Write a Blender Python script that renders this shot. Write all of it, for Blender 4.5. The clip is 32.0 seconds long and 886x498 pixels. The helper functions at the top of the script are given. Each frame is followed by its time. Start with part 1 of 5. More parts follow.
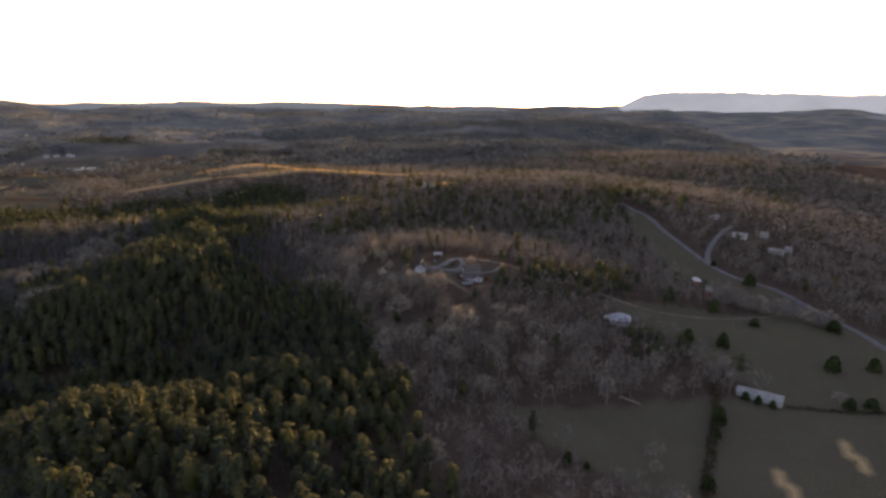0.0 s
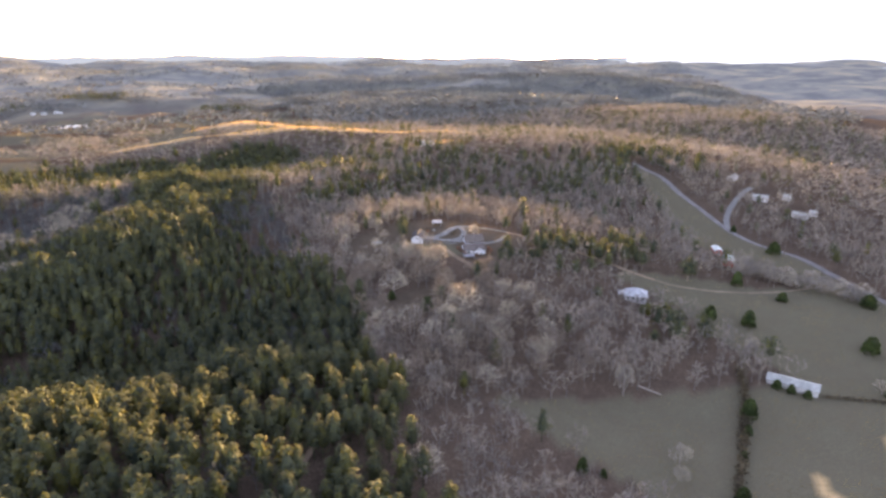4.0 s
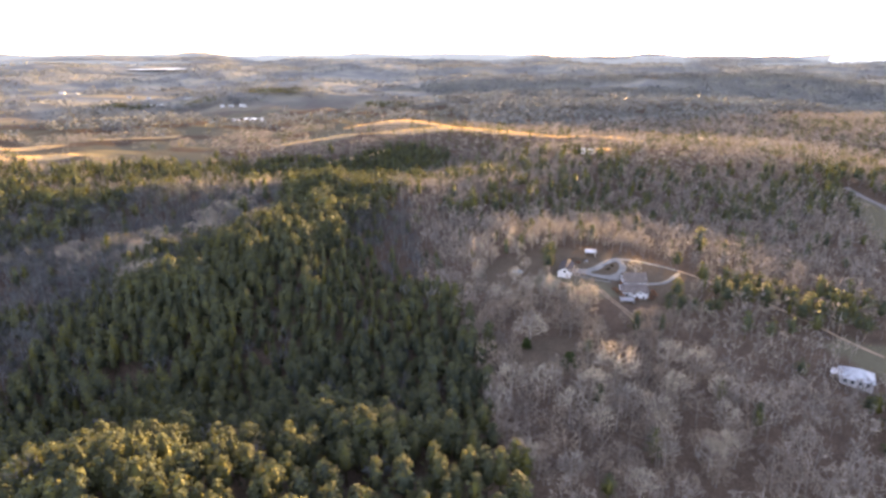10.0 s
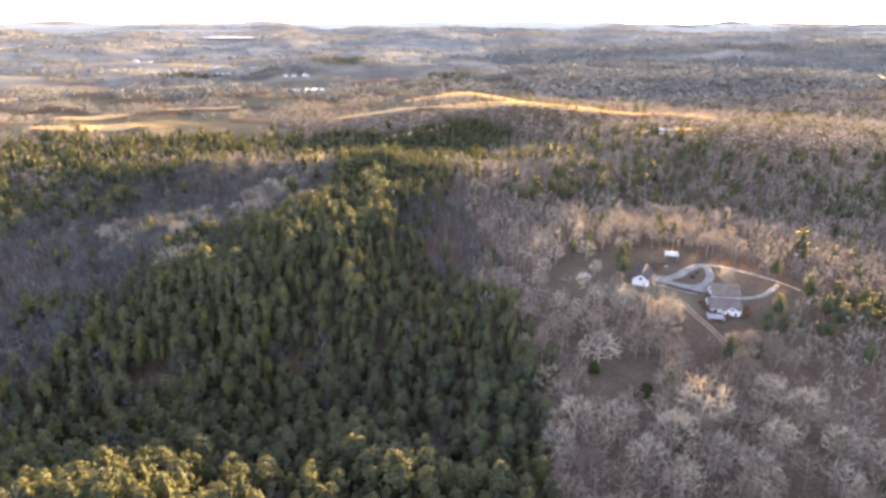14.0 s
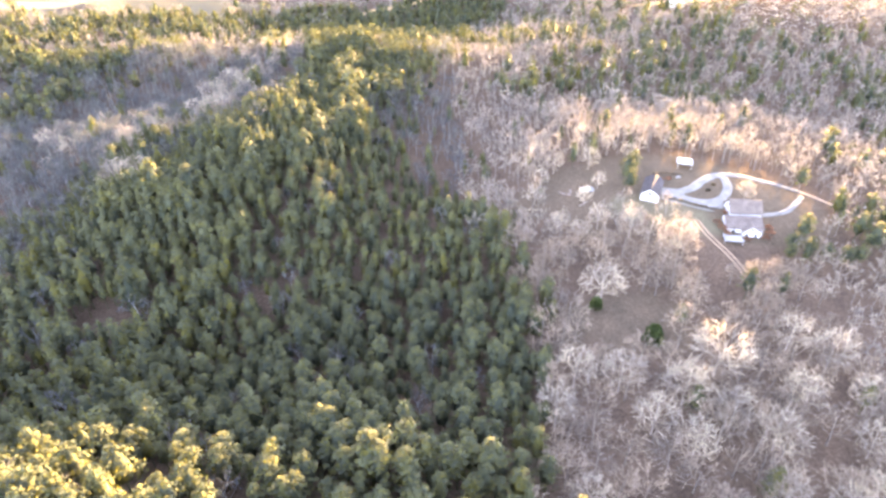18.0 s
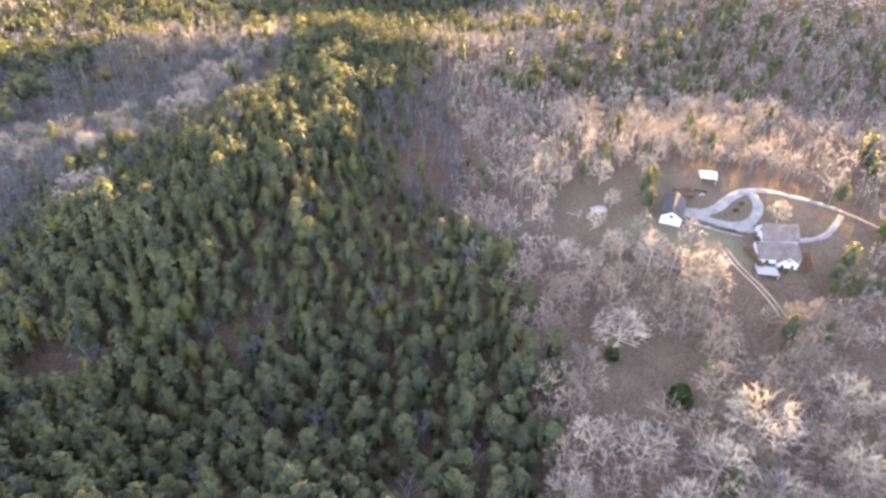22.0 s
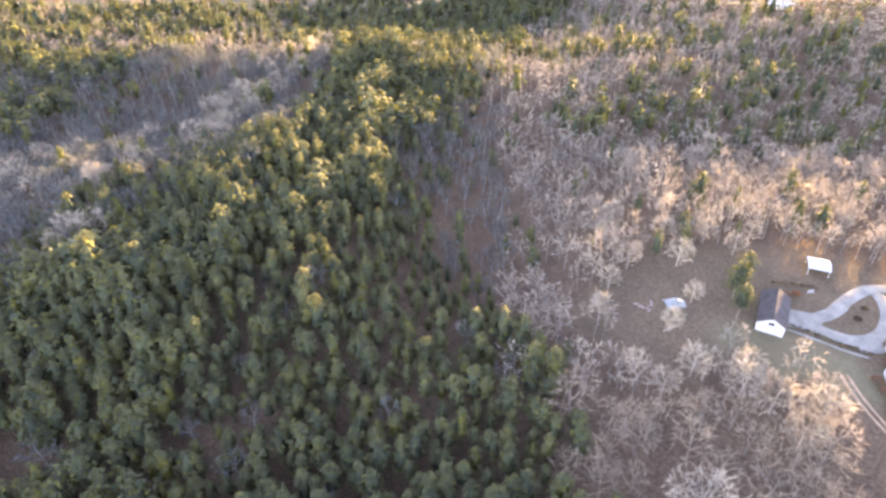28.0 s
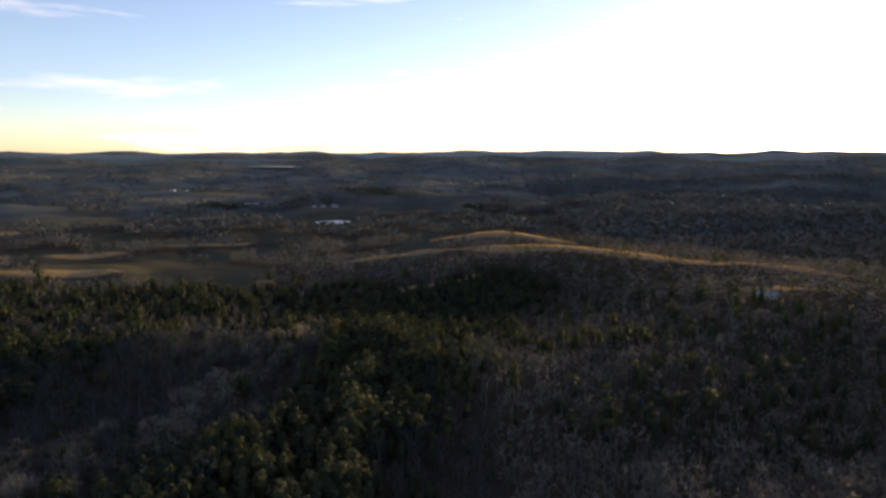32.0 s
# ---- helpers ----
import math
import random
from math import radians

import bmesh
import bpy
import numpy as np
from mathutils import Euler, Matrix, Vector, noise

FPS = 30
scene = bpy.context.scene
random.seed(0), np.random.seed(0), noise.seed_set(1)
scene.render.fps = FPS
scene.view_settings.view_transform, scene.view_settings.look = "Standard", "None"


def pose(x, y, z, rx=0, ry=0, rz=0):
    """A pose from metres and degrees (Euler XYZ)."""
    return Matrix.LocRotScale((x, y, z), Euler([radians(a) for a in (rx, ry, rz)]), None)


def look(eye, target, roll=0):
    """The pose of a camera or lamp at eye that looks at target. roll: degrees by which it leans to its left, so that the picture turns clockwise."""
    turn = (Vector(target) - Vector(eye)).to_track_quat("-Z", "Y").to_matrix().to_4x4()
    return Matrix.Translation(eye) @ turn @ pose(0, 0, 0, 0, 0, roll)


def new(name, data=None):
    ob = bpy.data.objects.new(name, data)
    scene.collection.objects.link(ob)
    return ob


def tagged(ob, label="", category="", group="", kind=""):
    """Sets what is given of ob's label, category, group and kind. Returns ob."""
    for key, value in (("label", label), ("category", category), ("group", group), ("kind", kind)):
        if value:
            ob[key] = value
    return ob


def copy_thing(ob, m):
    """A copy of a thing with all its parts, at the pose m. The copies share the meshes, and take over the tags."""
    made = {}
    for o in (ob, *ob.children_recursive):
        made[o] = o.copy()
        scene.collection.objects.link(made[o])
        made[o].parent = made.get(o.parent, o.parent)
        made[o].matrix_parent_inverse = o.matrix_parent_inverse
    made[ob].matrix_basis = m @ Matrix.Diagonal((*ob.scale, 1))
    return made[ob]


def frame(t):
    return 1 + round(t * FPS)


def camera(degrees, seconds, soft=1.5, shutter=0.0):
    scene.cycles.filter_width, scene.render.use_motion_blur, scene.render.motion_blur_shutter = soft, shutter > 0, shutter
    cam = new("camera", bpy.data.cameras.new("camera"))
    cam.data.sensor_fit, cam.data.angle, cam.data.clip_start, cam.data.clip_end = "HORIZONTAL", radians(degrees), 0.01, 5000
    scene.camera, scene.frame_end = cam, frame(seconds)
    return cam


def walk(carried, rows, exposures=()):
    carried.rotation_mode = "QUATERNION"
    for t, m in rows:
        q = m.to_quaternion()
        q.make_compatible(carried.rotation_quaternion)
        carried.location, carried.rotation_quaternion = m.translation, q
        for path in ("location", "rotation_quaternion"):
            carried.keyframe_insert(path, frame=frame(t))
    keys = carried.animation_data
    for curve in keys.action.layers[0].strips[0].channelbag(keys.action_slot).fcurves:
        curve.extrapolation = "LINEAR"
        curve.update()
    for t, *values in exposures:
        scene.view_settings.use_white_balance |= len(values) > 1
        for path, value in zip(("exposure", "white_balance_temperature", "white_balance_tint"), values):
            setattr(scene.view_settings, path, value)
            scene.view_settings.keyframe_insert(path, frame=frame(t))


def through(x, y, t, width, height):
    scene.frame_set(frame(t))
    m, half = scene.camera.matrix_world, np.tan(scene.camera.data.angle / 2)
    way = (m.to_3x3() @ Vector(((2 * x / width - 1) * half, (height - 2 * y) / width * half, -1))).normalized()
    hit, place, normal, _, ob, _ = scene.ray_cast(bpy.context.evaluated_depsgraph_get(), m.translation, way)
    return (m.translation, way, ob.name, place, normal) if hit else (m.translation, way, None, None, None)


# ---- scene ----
cam = camera(73.5, 32.0, soft=2.9)
PATH = [
    (0, (-111.715, -316.881, 97.823), (-110.996, -315.078, 97.342), 0.3),
    (1, (-108.81, -310.308, 97.248), (-108.088, -308.521, 96.711), 0.0),
    (2, (-105.254, -303.534, 97.395), (-104.539, -301.768, 96.787), -0.1),
    (2.5, (-103.689, -299.816, 97.666), (-102.973, -298.055, 97.043), -0.0),
    (4.5, (-97.174, -285.821, 97.425), (-96.503, -284.043, 96.801), -0.0),
    (5, (-95.287, -282.182, 97.422), (-94.668, -280.385, 96.799), -0.1),
    (6, (-92.282, -274.838, 96.787), (-91.74, -273.016, 96.165), 0.0),
    (7, (-89.372, -267.608, 96.926), (-88.906, -265.766, 96.301), 0.0),
    (8, (-86.505, -260.022, 97.318), (-86.117, -258.163, 96.69), -0.0),
    (9, (-84.513, -252.139, 97.464), (-84.212, -250.265, 96.835), 0.1),
    (10, (-82.645, -244.551, 97.632), (-82.435, -242.665, 97.002), 0.1),
    (11, (-80.874, -236.935, 97.9), (-80.766, -235.041, 97.267), 0.1),
    (12, (-80.149, -228.975, 98.083), (-80.14, -227.078, 97.449), 0.2),
    (12.5, (-79.583, -224.534, 98.026), (-79.592, -222.638, 97.392), 0.1),
    (13, (-78.822, -220.324, 97.763), (-78.828, -218.43, 97.119), -0.0),
    (13.5, (-78.783, -216.332, 97.878), (-78.781, -214.452, 97.196), -0.0),
    (15.5, (-77.145, -200.755, 98.345), (-77.126, -198.938, 97.508), -0.1),
    (16, (-76.8, -196.438, 98.571), (-76.777, -194.648, 97.679), -0.2),
    (17, (-75.916, -188.247, 98.814), (-75.888, -186.514, 97.817), -0.4),
    (17.5, (-75.83, -184.3, 98.86), (-75.797, -182.595, 97.815), -0.4),
    (18, (-75.816, -180.346, 99.08), (-75.778, -178.667, 97.994), -0.4),
    (18.5, (-75.366, -176.931, 99.19), (-75.329, -175.269, 98.077), -0.5),
    (19, (-74.789, -173.268, 99.345), (-74.752, -171.614, 98.221), -0.5),
    (20, (-73.643, -165.359, 99.621), (-73.611, -163.71, 98.488), -0.7),
    (21, (-73.191, -158.355, 99.851), (-73.157, -156.712, 98.71), -0.7),
    (22, (-73.062, -151.277, 100.11), (-73.026, -149.642, 98.959), -0.7),
    (23, (-72.595, -144.005, 100.277), (-72.558, -142.373, 99.122), -0.8),
    (24, (-71.109, -136.945, 99.804), (-71.084, -135.309, 98.654), -1.2),
    (24.5, (-70.556, -133.582, 99.57), (-70.535, -131.945, 98.421), -1.3),
    (26.5, (-69.322, -120.065, 99.471), (-69.357, -118.429, 98.321), -0.8),
    (27, (-69.141, -116.587, 99.333), (-69.216, -114.95, 98.187), -0.7),
    (28, (-69.284, -109.537, 99.198), (-69.411, -107.902, 98.052), -0.7),
    (28.5, (-69.34, -106.231, 99.079), (-69.468, -104.595, 97.935), -0.6),
    (29, (-69.85, -103.139, 98.902), (-69.972, -101.486, 97.783), -0.5),
    (29.5, (-70.691, -99.808, 98.699), (-70.809, -98.065, 97.726), -0.3),
    (30, (-70.836, -96.289, 98.471), (-70.956, -94.463, 97.665), -0.3),
    (30.5, (-70.777, -92.623, 98.996), (-70.899, -90.734, 98.35), -0.1),
    (31, (-70.277, -89.873, 99.973), (-70.402, -87.945, 99.458), -0.1),
    (31.5, (-69.97, -86.866, 100.797), (-70.095, -84.91, 100.396), -0.1),
    (32, (-70.036, -83.514, 101.471), (-70.16, -81.546, 101.14), -0.1),
]
STOPS = [(0, 2.25), (1, 2.85), (2, 3.55), (4.5, 4.07), (9, 4.22), (13, 4.37), (15.5, 4.95), (18.5, 5.77), (20, 5.42), (22, 5.12), (28.5, 5.1), (29.5, 5.0), (30, 4.85), (30.5, 4.2), (31, 3.2), (31.5, 2.1), (32, 1.25)]
EXPOSURES = [(t, s + 0.18 * (t > 17) + 0.12, 7750, 37) if t < 31.2 else (t, s, 6900, 30) if t < 31.7 else (t, s, 6300, 26) for t, s in STOPS]
walk(cam, [(t, look(eye, target, roll)) for t, eye, target, roll in PATH], EXPOSURES)

# ---- world and sun ----
SUN_AZ, SUN_EL = 32.5, 3.7     # degrees clockwise from +y, degrees above the horizon
world = bpy.data.worlds.new("evening_sky")
scene.world = world
world.use_nodes = True
wn, wl = world.node_tree.nodes, world.node_tree.links
sky = wn.new("ShaderNodeTexSky")
sky.sky_type, sky.sun_disc = "NISHITA", False
sky.sun_elevation, sky.sun_rotation = radians(SUN_EL), radians(SUN_AZ)
sky.air_density, sky.dust_density, sky.ozone_density = 0.7, 0.2, 1.6
wn["Background"].inputs["Strength"].default_value = 0.15
calm = wn.new("ShaderNodeHueSaturation")
calm.inputs["Saturation"].default_value = 0.8
wl.new(sky.outputs[0], calm.inputs["Color"])
# thin drawn-out cloud, low over the horizon and in a few wisps above
way = wn.new("ShaderNodeTexCoord")
drawn = wn.new("ShaderNodeMapping")
drawn.inputs["Scale"].default_value = (1.6, 1.6, 15.0)
veil = wn.new("ShaderNodeTexNoise")
veil.inputs["Scale"].default_value, veil.inputs["Detail"].default_value, veil.inputs["Roughness"].default_value = 1.7, 6.0, 0.6
amount = wn.new("ShaderNodeValToRGB")
amount.color_ramp.elements[0].position, amount.color_ramp.elements[1].position = 0.55, 0.72
pale = wn.new("ShaderNodeHueSaturation")
pale.inputs["Saturation"].default_value, pale.inputs["Value"].default_value = 0.12, 1.25
over = wn.new("ShaderNodeMix")
over.data_type = "RGBA"
wl.new(way.outputs["Generated"], drawn.inputs["Vector"])
wl.new(drawn.outputs[0], veil.inputs["Vector"])
wl.new(veil.outputs["Fac"], amount.inputs["Fac"])
wl.new(calm.outputs[0], pale.inputs["Color"])
wl.new(amount.outputs["Color"], over.inputs["Factor"])
wl.new(calm.outputs[0], over.inputs[6])
wl.new(pale.outputs[0], over.inputs[7])
wl.new(over.outputs[2], wn["Background"].inputs["Color"])

lamp = bpy.data.lights.new("sun", "SUN")
lamp.energy, lamp.angle, lamp.color = 4.5, radians(0.6), (1.0, 0.75, 0.32)
sun = new("sun", lamp)
sun_way = Vector((math.sin(radians(SUN_AZ)) * math.cos(radians(SUN_EL)), math.cos(radians(SUN_AZ)) * math.cos(radians(SUN_EL)), math.sin(radians(SUN_EL))))
sun.matrix_world = look(sun_way * 300, (0, 0, 0))


# ---- materials ----
def shader(name, rough=0.8, metal=0.0):
    m = bpy.data.materials.new(name)
    m.use_nodes = True
    b = m.node_tree.nodes["Principled BSDF"]
    b.inputs["Roughness"].default_value, b.inputs["Metallic"].default_value = rough, metal
    b.inputs["Specular IOR Level"].default_value = 0.25
    return m, m.node_tree.nodes, m.node_tree.links, b


def noise_tex(nodes, links, scale, detail=3.0, rough=0.6, coord=None):
    n = nodes.new("ShaderNodeTexNoise")
    n.inputs["Scale"].default_value, n.inputs["Detail"].default_value, n.inputs["Roughness"].default_value = scale, detail, rough
    if coord is not None:
        links.new(coord, n.inputs["Vector"])
    return n.outputs["Fac"]


def ramp(nodes, links, fac, stops):
    r = nodes.new("ShaderNodeValToRGB")
    while len(r.color_ramp.elements) < len(stops):
        r.color_ramp.elements.new(0.5)
    for e, (at, col) in zip(r.color_ramp.elements, stops):
        e.position, e.color = at, (*col, 1)
    links.new(fac, r.inputs["Fac"])
    return r.outputs["Color"]


def mix(nodes, links, fac, a, b, blend="MIX"):
    n = nodes.new("ShaderNodeMix")
    n.data_type, n.blend_type = "RGBA", blend
    for sock, v in ((n.inputs["Factor"], fac), (n.inputs[6], a), (n.inputs[7], b)):
        if isinstance(v, (int, float)):
            sock.default_value = v
        elif isinstance(v, tuple):
            sock.default_value = (*v, 1)
        else:
            links.new(v, sock)
    return n.outputs[2]


def bump(nodes, links, b, height, strength, distance):
    n = nodes.new("ShaderNodeBump")
    n.inputs["Strength"].default_value, n.inputs["Distance"].default_value = strength, distance
    links.new(height, n.inputs["Height"])
    links.new(n.outputs[0], b.inputs["Normal"])


def world_place(nodes):
    return nodes.new("ShaderNodeNewGeometry").outputs["Position"]


def leafy(name, dark, mid, light, through=0.35, tone=0.11, glow=(1.1, 1.0, 0.9)):
    """Foliage: tuft-to-tuft and tree-to-tree variation, some light coming through."""
    m, nd, lk, b = shader(name, 0.85)
    b.inputs["Specular IOR Level"].default_value = 0.08
    geo = nd.new("ShaderNodeNewGeometry")
    fine = ramp(nd, lk, geo.outputs["Random Per Island"], [(0.0, dark), (0.55, mid), (1.0, light)])
    patch = ramp(nd, lk, noise_tex(nd, lk, tone, 2.0, 0.5, geo.outputs["Position"]), [(0.3, (0.6, 0.63, 0.66)), (0.7, (1.35, 1.3, 1.15))])
    col = mix(nd, lk, 1.0, fine, patch, "MULTIPLY")
    lk.new(col, b.inputs["Base Color"])
    t = nd.new("ShaderNodeBsdfTranslucent")
    lk.new(mix(nd, lk, 1.0, col, glow, "MULTIPLY"), t.inputs["Color"])
    s = nd.new("ShaderNodeMixShader")
    s.inputs[0].default_value = through
    lk.new(b.outputs[0], s.inputs[1])
    lk.new(t.outputs[0], s.inputs[2])
    lk.new(s.outputs[0], nd["Material Output"].inputs["Surface"])
    return m


def speckled(name, stops, scale, rough=0.85, rel=0.3, coarse=None, metal=0.0):
    m, nd, lk, b = shader(name, rough, metal)
    pos = world_place(nd)
    f = noise_tex(nd, lk, scale, 4.0, 0.65, pos)
    col = ramp(nd, lk, f, stops)
    if coarse:
        col = mix(nd, lk, 1.0, col, ramp(nd, lk, noise_tex(nd, lk, coarse, 2.0, 0.5, pos), [(0.3, (0.75, 0.75, 0.75)), (0.7, (1.15, 1.15, 1.15))]), "MULTIPLY")
    lk.new(col, b.inputs["Base Color"])
    if rough > 0.8:
        b.inputs["Specular IOR Level"].default_value = 0.05
    bump(nd, lk, b, f, rel, 0.05)
    return m


GREY_TWIG = leafy("grey_bare_twigs", (0.1, 0.085, 0.075), (0.14, 0.119, 0.105), (0.195, 0.168, 0.148), 0.1)
NEEDLE = leafy("pine_needles", (0.032, 0.043, 0.034), (0.044, 0.053, 0.034), (0.068, 0.067, 0.018), 0.24, 0.16, (1.25, 1.15, 0.3))
CEDAR = leafy("cedar_foliage", (0.02, 0.035, 0.015), (0.035, 0.055, 0.02), (0.06, 0.075, 0.025), 0.15)
# Darker, bluer copies of twig and limb colours that paint shade into bare_stand.
SHADED_TWIG = leafy("shaded_bare_twigs", (0.036, 0.044, 0.051), (0.052, 0.061, 0.069), (0.092, 0.098, 0.102), 0.25)
SHADED_LIMB = speckled("shaded_limbs", [(0.3, (0.075, 0.081, 0.087)), (0.7, (0.155, 0.161, 0.165))], 0.4)
TWIG = leafy("bare_twigs", (0.11, 0.101, 0.097), (0.148, 0.137, 0.13), (0.2, 0.18, 0.163), 0.1)
PALE_TWIG = leafy("pale_bare_twigs", (0.165, 0.152, 0.136), (0.235, 0.216, 0.195), (0.31, 0.286, 0.258), 0.22)
# Twig tones greyed and cooled to paint in the haze over distant woods.
HAZED_WOOD = leafy("hazed_woodland", (0.088, 0.095, 0.098), (0.106, 0.113, 0.114), (0.132, 0.136, 0.13), 0.05, 0.012)
LIMB = speckled("grey_limbs", [(0.3, (0.085, 0.077, 0.07)), (0.7, (0.155, 0.14, 0.128))], 0.4)
BARK = speckled("bark", [(0.3, (0.06, 0.045, 0.035)), (0.7, (0.17, 0.135, 0.11))], 6.0)
PALE_BARK = speckled("pale_bark", [(0.3, (0.15, 0.132, 0.116)), (0.7, (0.29, 0.262, 0.235))], 3.0)


def ground_material():
    m, nd, lk, b = shader("ground_cover", 1.0)
    b.inputs["Specular IOR Level"].default_value = 0.0
    pos = world_place(nd)
    cover = nd.new("ShaderNodeAttribute")
    cover.attribute_name = "cover"
    sep = nd.new("ShaderNodeSeparateColor")
    lk.new(cover.outputs["Color"], sep.inputs[0])
    fine, mid, wide = (noise_tex(nd, lk, s, 4.0, 0.65, pos) for s in (1.3, 0.12, 0.006))
    litter = ramp(nd, lk, fine, [(0.3, (0.037, 0.029, 0.023)), (0.5, (0.058, 0.045, 0.035)), (0.75, (0.097, 0.075, 0.057))])
    litter = mix(nd, lk, 1.0, litter, ramp(nd, lk, mid, [(0.3, (0.7, 0.7, 0.72)), (0.7, (1.2, 1.15, 1.1))]), "MULTIPLY")
    pasture = ramp(nd, lk, fine, [(0.25, (0.052, 0.054, 0.038)), (0.5, (0.076, 0.076, 0.053)), (0.8, (0.112, 0.106, 0.072))])
    pasture = mix(nd, lk, mid, pasture, (0.066, 0.057, 0.04))
    # Dry grass tone, also used for the painted sunlit streaks in the pasture.
    straw_or_sunlit = ramp(nd, lk, fine, [(0.25, (0.23, 0.16, 0.085)), (0.8, (0.39, 0.28, 0.15))])
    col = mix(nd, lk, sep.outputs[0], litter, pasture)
    col = mix(nd, lk, sep.outputs[1], col, straw_or_sunlit)
    # Far tones, greyed and paled in the colour to stand in for haze.
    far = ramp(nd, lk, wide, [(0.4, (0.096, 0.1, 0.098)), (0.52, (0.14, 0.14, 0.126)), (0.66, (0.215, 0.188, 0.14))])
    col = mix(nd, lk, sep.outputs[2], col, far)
    lk.new(col, b.inputs["Base Color"])
    bump(nd, lk, b, fine, 0.5, 0.25)
    return m


GROUND = ground_material()

# ---- the lie of the land ----
# hills and hollows: centre x, y, height, spread along, spread across, turn in degrees
HILLS = [
    (12, 25, 22.5, 80, 60, 0), (-128, 62, 19, 42, 55, -8), (-60, 75, -0.6, 50, 45, 0), (-72, 48, -4, 24, 40, 0), (-155, -52, -14.2, 70, 26, 8), (-106, -140, 10.6, 52, 36, 0), (-152, -108, 5, 36, 22, 0), (-155, 18, 6, 24, 20, 0),
    (-30, -60, 3.9, 45, 35, 0), (110, -165, -8.7, 120, 60, 0), (-255, 90, -5.2, 55, 75, 0), (-330, 250, 6.9, 110, 80, 20), (30, 465, 31, 100, 45, -22),
    (-45, 600, 24, 75, 26, -3), (182, 418, 10, 45, 18, -35), (-100, 424, 6, 58, 15, 19), (320, 120, 18.2, 80, 80, 0), (250, 0, -4.1, 60, 60, 0), (100, 290, 20.8, 70, 60, 0),
    (-140, 520, 8.7, 90, 40, 10), (-460, 420, 12.9, 120, 50, 5), (-540, 900, 5.9, 200, 80, 8), (-325, 940, -9.1, 80, 50, 0), (500, 700, 16, 200, 160, 0),
    (700, 350, 22, 200, 160, 0), (0, 190, 16.8, 90, 50, 0), (-110, 180, 2.8, 60, 50, 0), (-120, 330, -6, 120, 60, 0), (250, 300, 19.1, 90, 90, 0), (320, 1150, 14, 400, 160, -8),
    (-250, 1330, 14, 320, 70, 4), (350, 1750, 26, 520, 110, -5), (-950, 2250, 26, 600, 150, 6), (450, 2650, 34, 800, 200, -4), (-95, 42, -9.2, 30, 32, 0), (-150, 22, -5, 22, 22, 0), (-120, 8, -2.5, 22, 22, 0), (-125, 226, 7, 38, 32, 0), (-62, 150, 6.3, 30, 30, 0),
    (18, 158, 6.6, 34, 30, 0), (-228, 232, 7.3, 40, 34, 0), (-212, 84, 5.5, 22, 28, 0), (-140, 275, 3.2, 34, 28, 0), (-25, 108, 2, 26, 24, 0), (-62, 20, -1.3, 24, 24, 0), (-100, 760, 8, 160, 45, 6), (420, 850, 14, 260, 70, -12), (1000, 1500, 34, 420, 160, -20),
    (-246, 88, 5.5, 27, 20, 0), (-192, 14, 3.5, 18, 14, 0),
]


def height(x, y):
    x, y = np.asarray(x, float), np.asarray(y, float)
    z = np.full(np.broadcast(x, y).shape, -21.0)
    for cx, cy, h, sa, sb, turn in HILLS:
        c, s = math.cos(radians(turn)), math.sin(radians(turn))
        u, v = c * (x - cx) + s * (y - cy), -s * (x - cx) + c * (y - cy)
        z = z + h * np.exp(-0.5 * ((u / sa) ** 2 + (v / sb) ** 2))
    away = np.hypot(x, y)
    wave = np.random.default_rng(11)
    for n in range(14):
        length, way, phase = 45 * 1.28 ** n, wave.uniform(0, 6.28), wave.uniform(0, 6.28)
        near = 0.006 * length if n < 4 else 0.0
        far = 0.0085 * length * np.clip((away - 480) / (500 + 2 * length), 0, 1)
        z = z + (near + far) * np.sin((math.cos(way) * x + math.sin(way) * y) * 6.28 / length + phase)
    # the country climbs slowly towards the skyline
    return z + 92 * np.clip((away - 1700) / 3100, 0, 1) ** 1.4


def span(x, a, b, soft):
    """1 between a and b, falling to 0 over soft."""
    return np.clip((x - a) / soft + 0.5, 0, 1) * np.clip((b - x) / soft + 0.5, 0, 1)


def oval(x, y, cx, cy, a, b, turn=0.0):
    c, s = math.cos(radians(turn)), math.sin(radians(turn))
    u, v = c * (x - cx) + s * (y - cy), -s * (x - cx) + c * (y - cy)
    return (u / a) ** 2 + (v / b) ** 2


def is_pasture(x, y):
    """The open valley with the pale barn, the field by the road, the lawns of the houses."""
    valley = (y < -124 - 0.2 * x) & (x > -14 - 0.45 * (y + 124)) & (x < 215)
    slope = (x > 110 - 0.1 * (y + 110)) & (x < 222) & (y < -62 - 0.25 * (x - 120)) & (y > -230)
    edge = np.interp(y, [-130, -48, 8, 29, 70, 140], [214, 232, 234, 240, 252, 268])
    strip = (x < edge) & (x > edge - np.interp(y, [-130, -60, 0, 140], [12, 40, 44, 14])) & (y > -130) & (y < 150)
    lawns = (oval(x, y, 20, 8, 44, 25, -20) < 1) | (oval(x, y, -25, 13, 22, 9) < 1) | (oval(x, y, 132, -66, 40, 16, -30) < 1) | (oval(x, y, -22, 10, 16, 19, 12) < 1)
    glade = oval(x, y, -21, -51, 17, 11, -10) < 1
    return valley | slope | strip | lawns | glade


def is_yard(x, y):
    """Trodden yard and thin lawn round the houses, half litter, half grass."""
    return (oval(x, y, 20, 8, 46, 27, -20) < 1) | (oval(x, y, -25, 13, 24, 11) < 1) | (oval(x, y, -22, 10, 18, 21, 12) < 1) | (oval(x, y, -21, -51, 19, 13, -10) < 1)


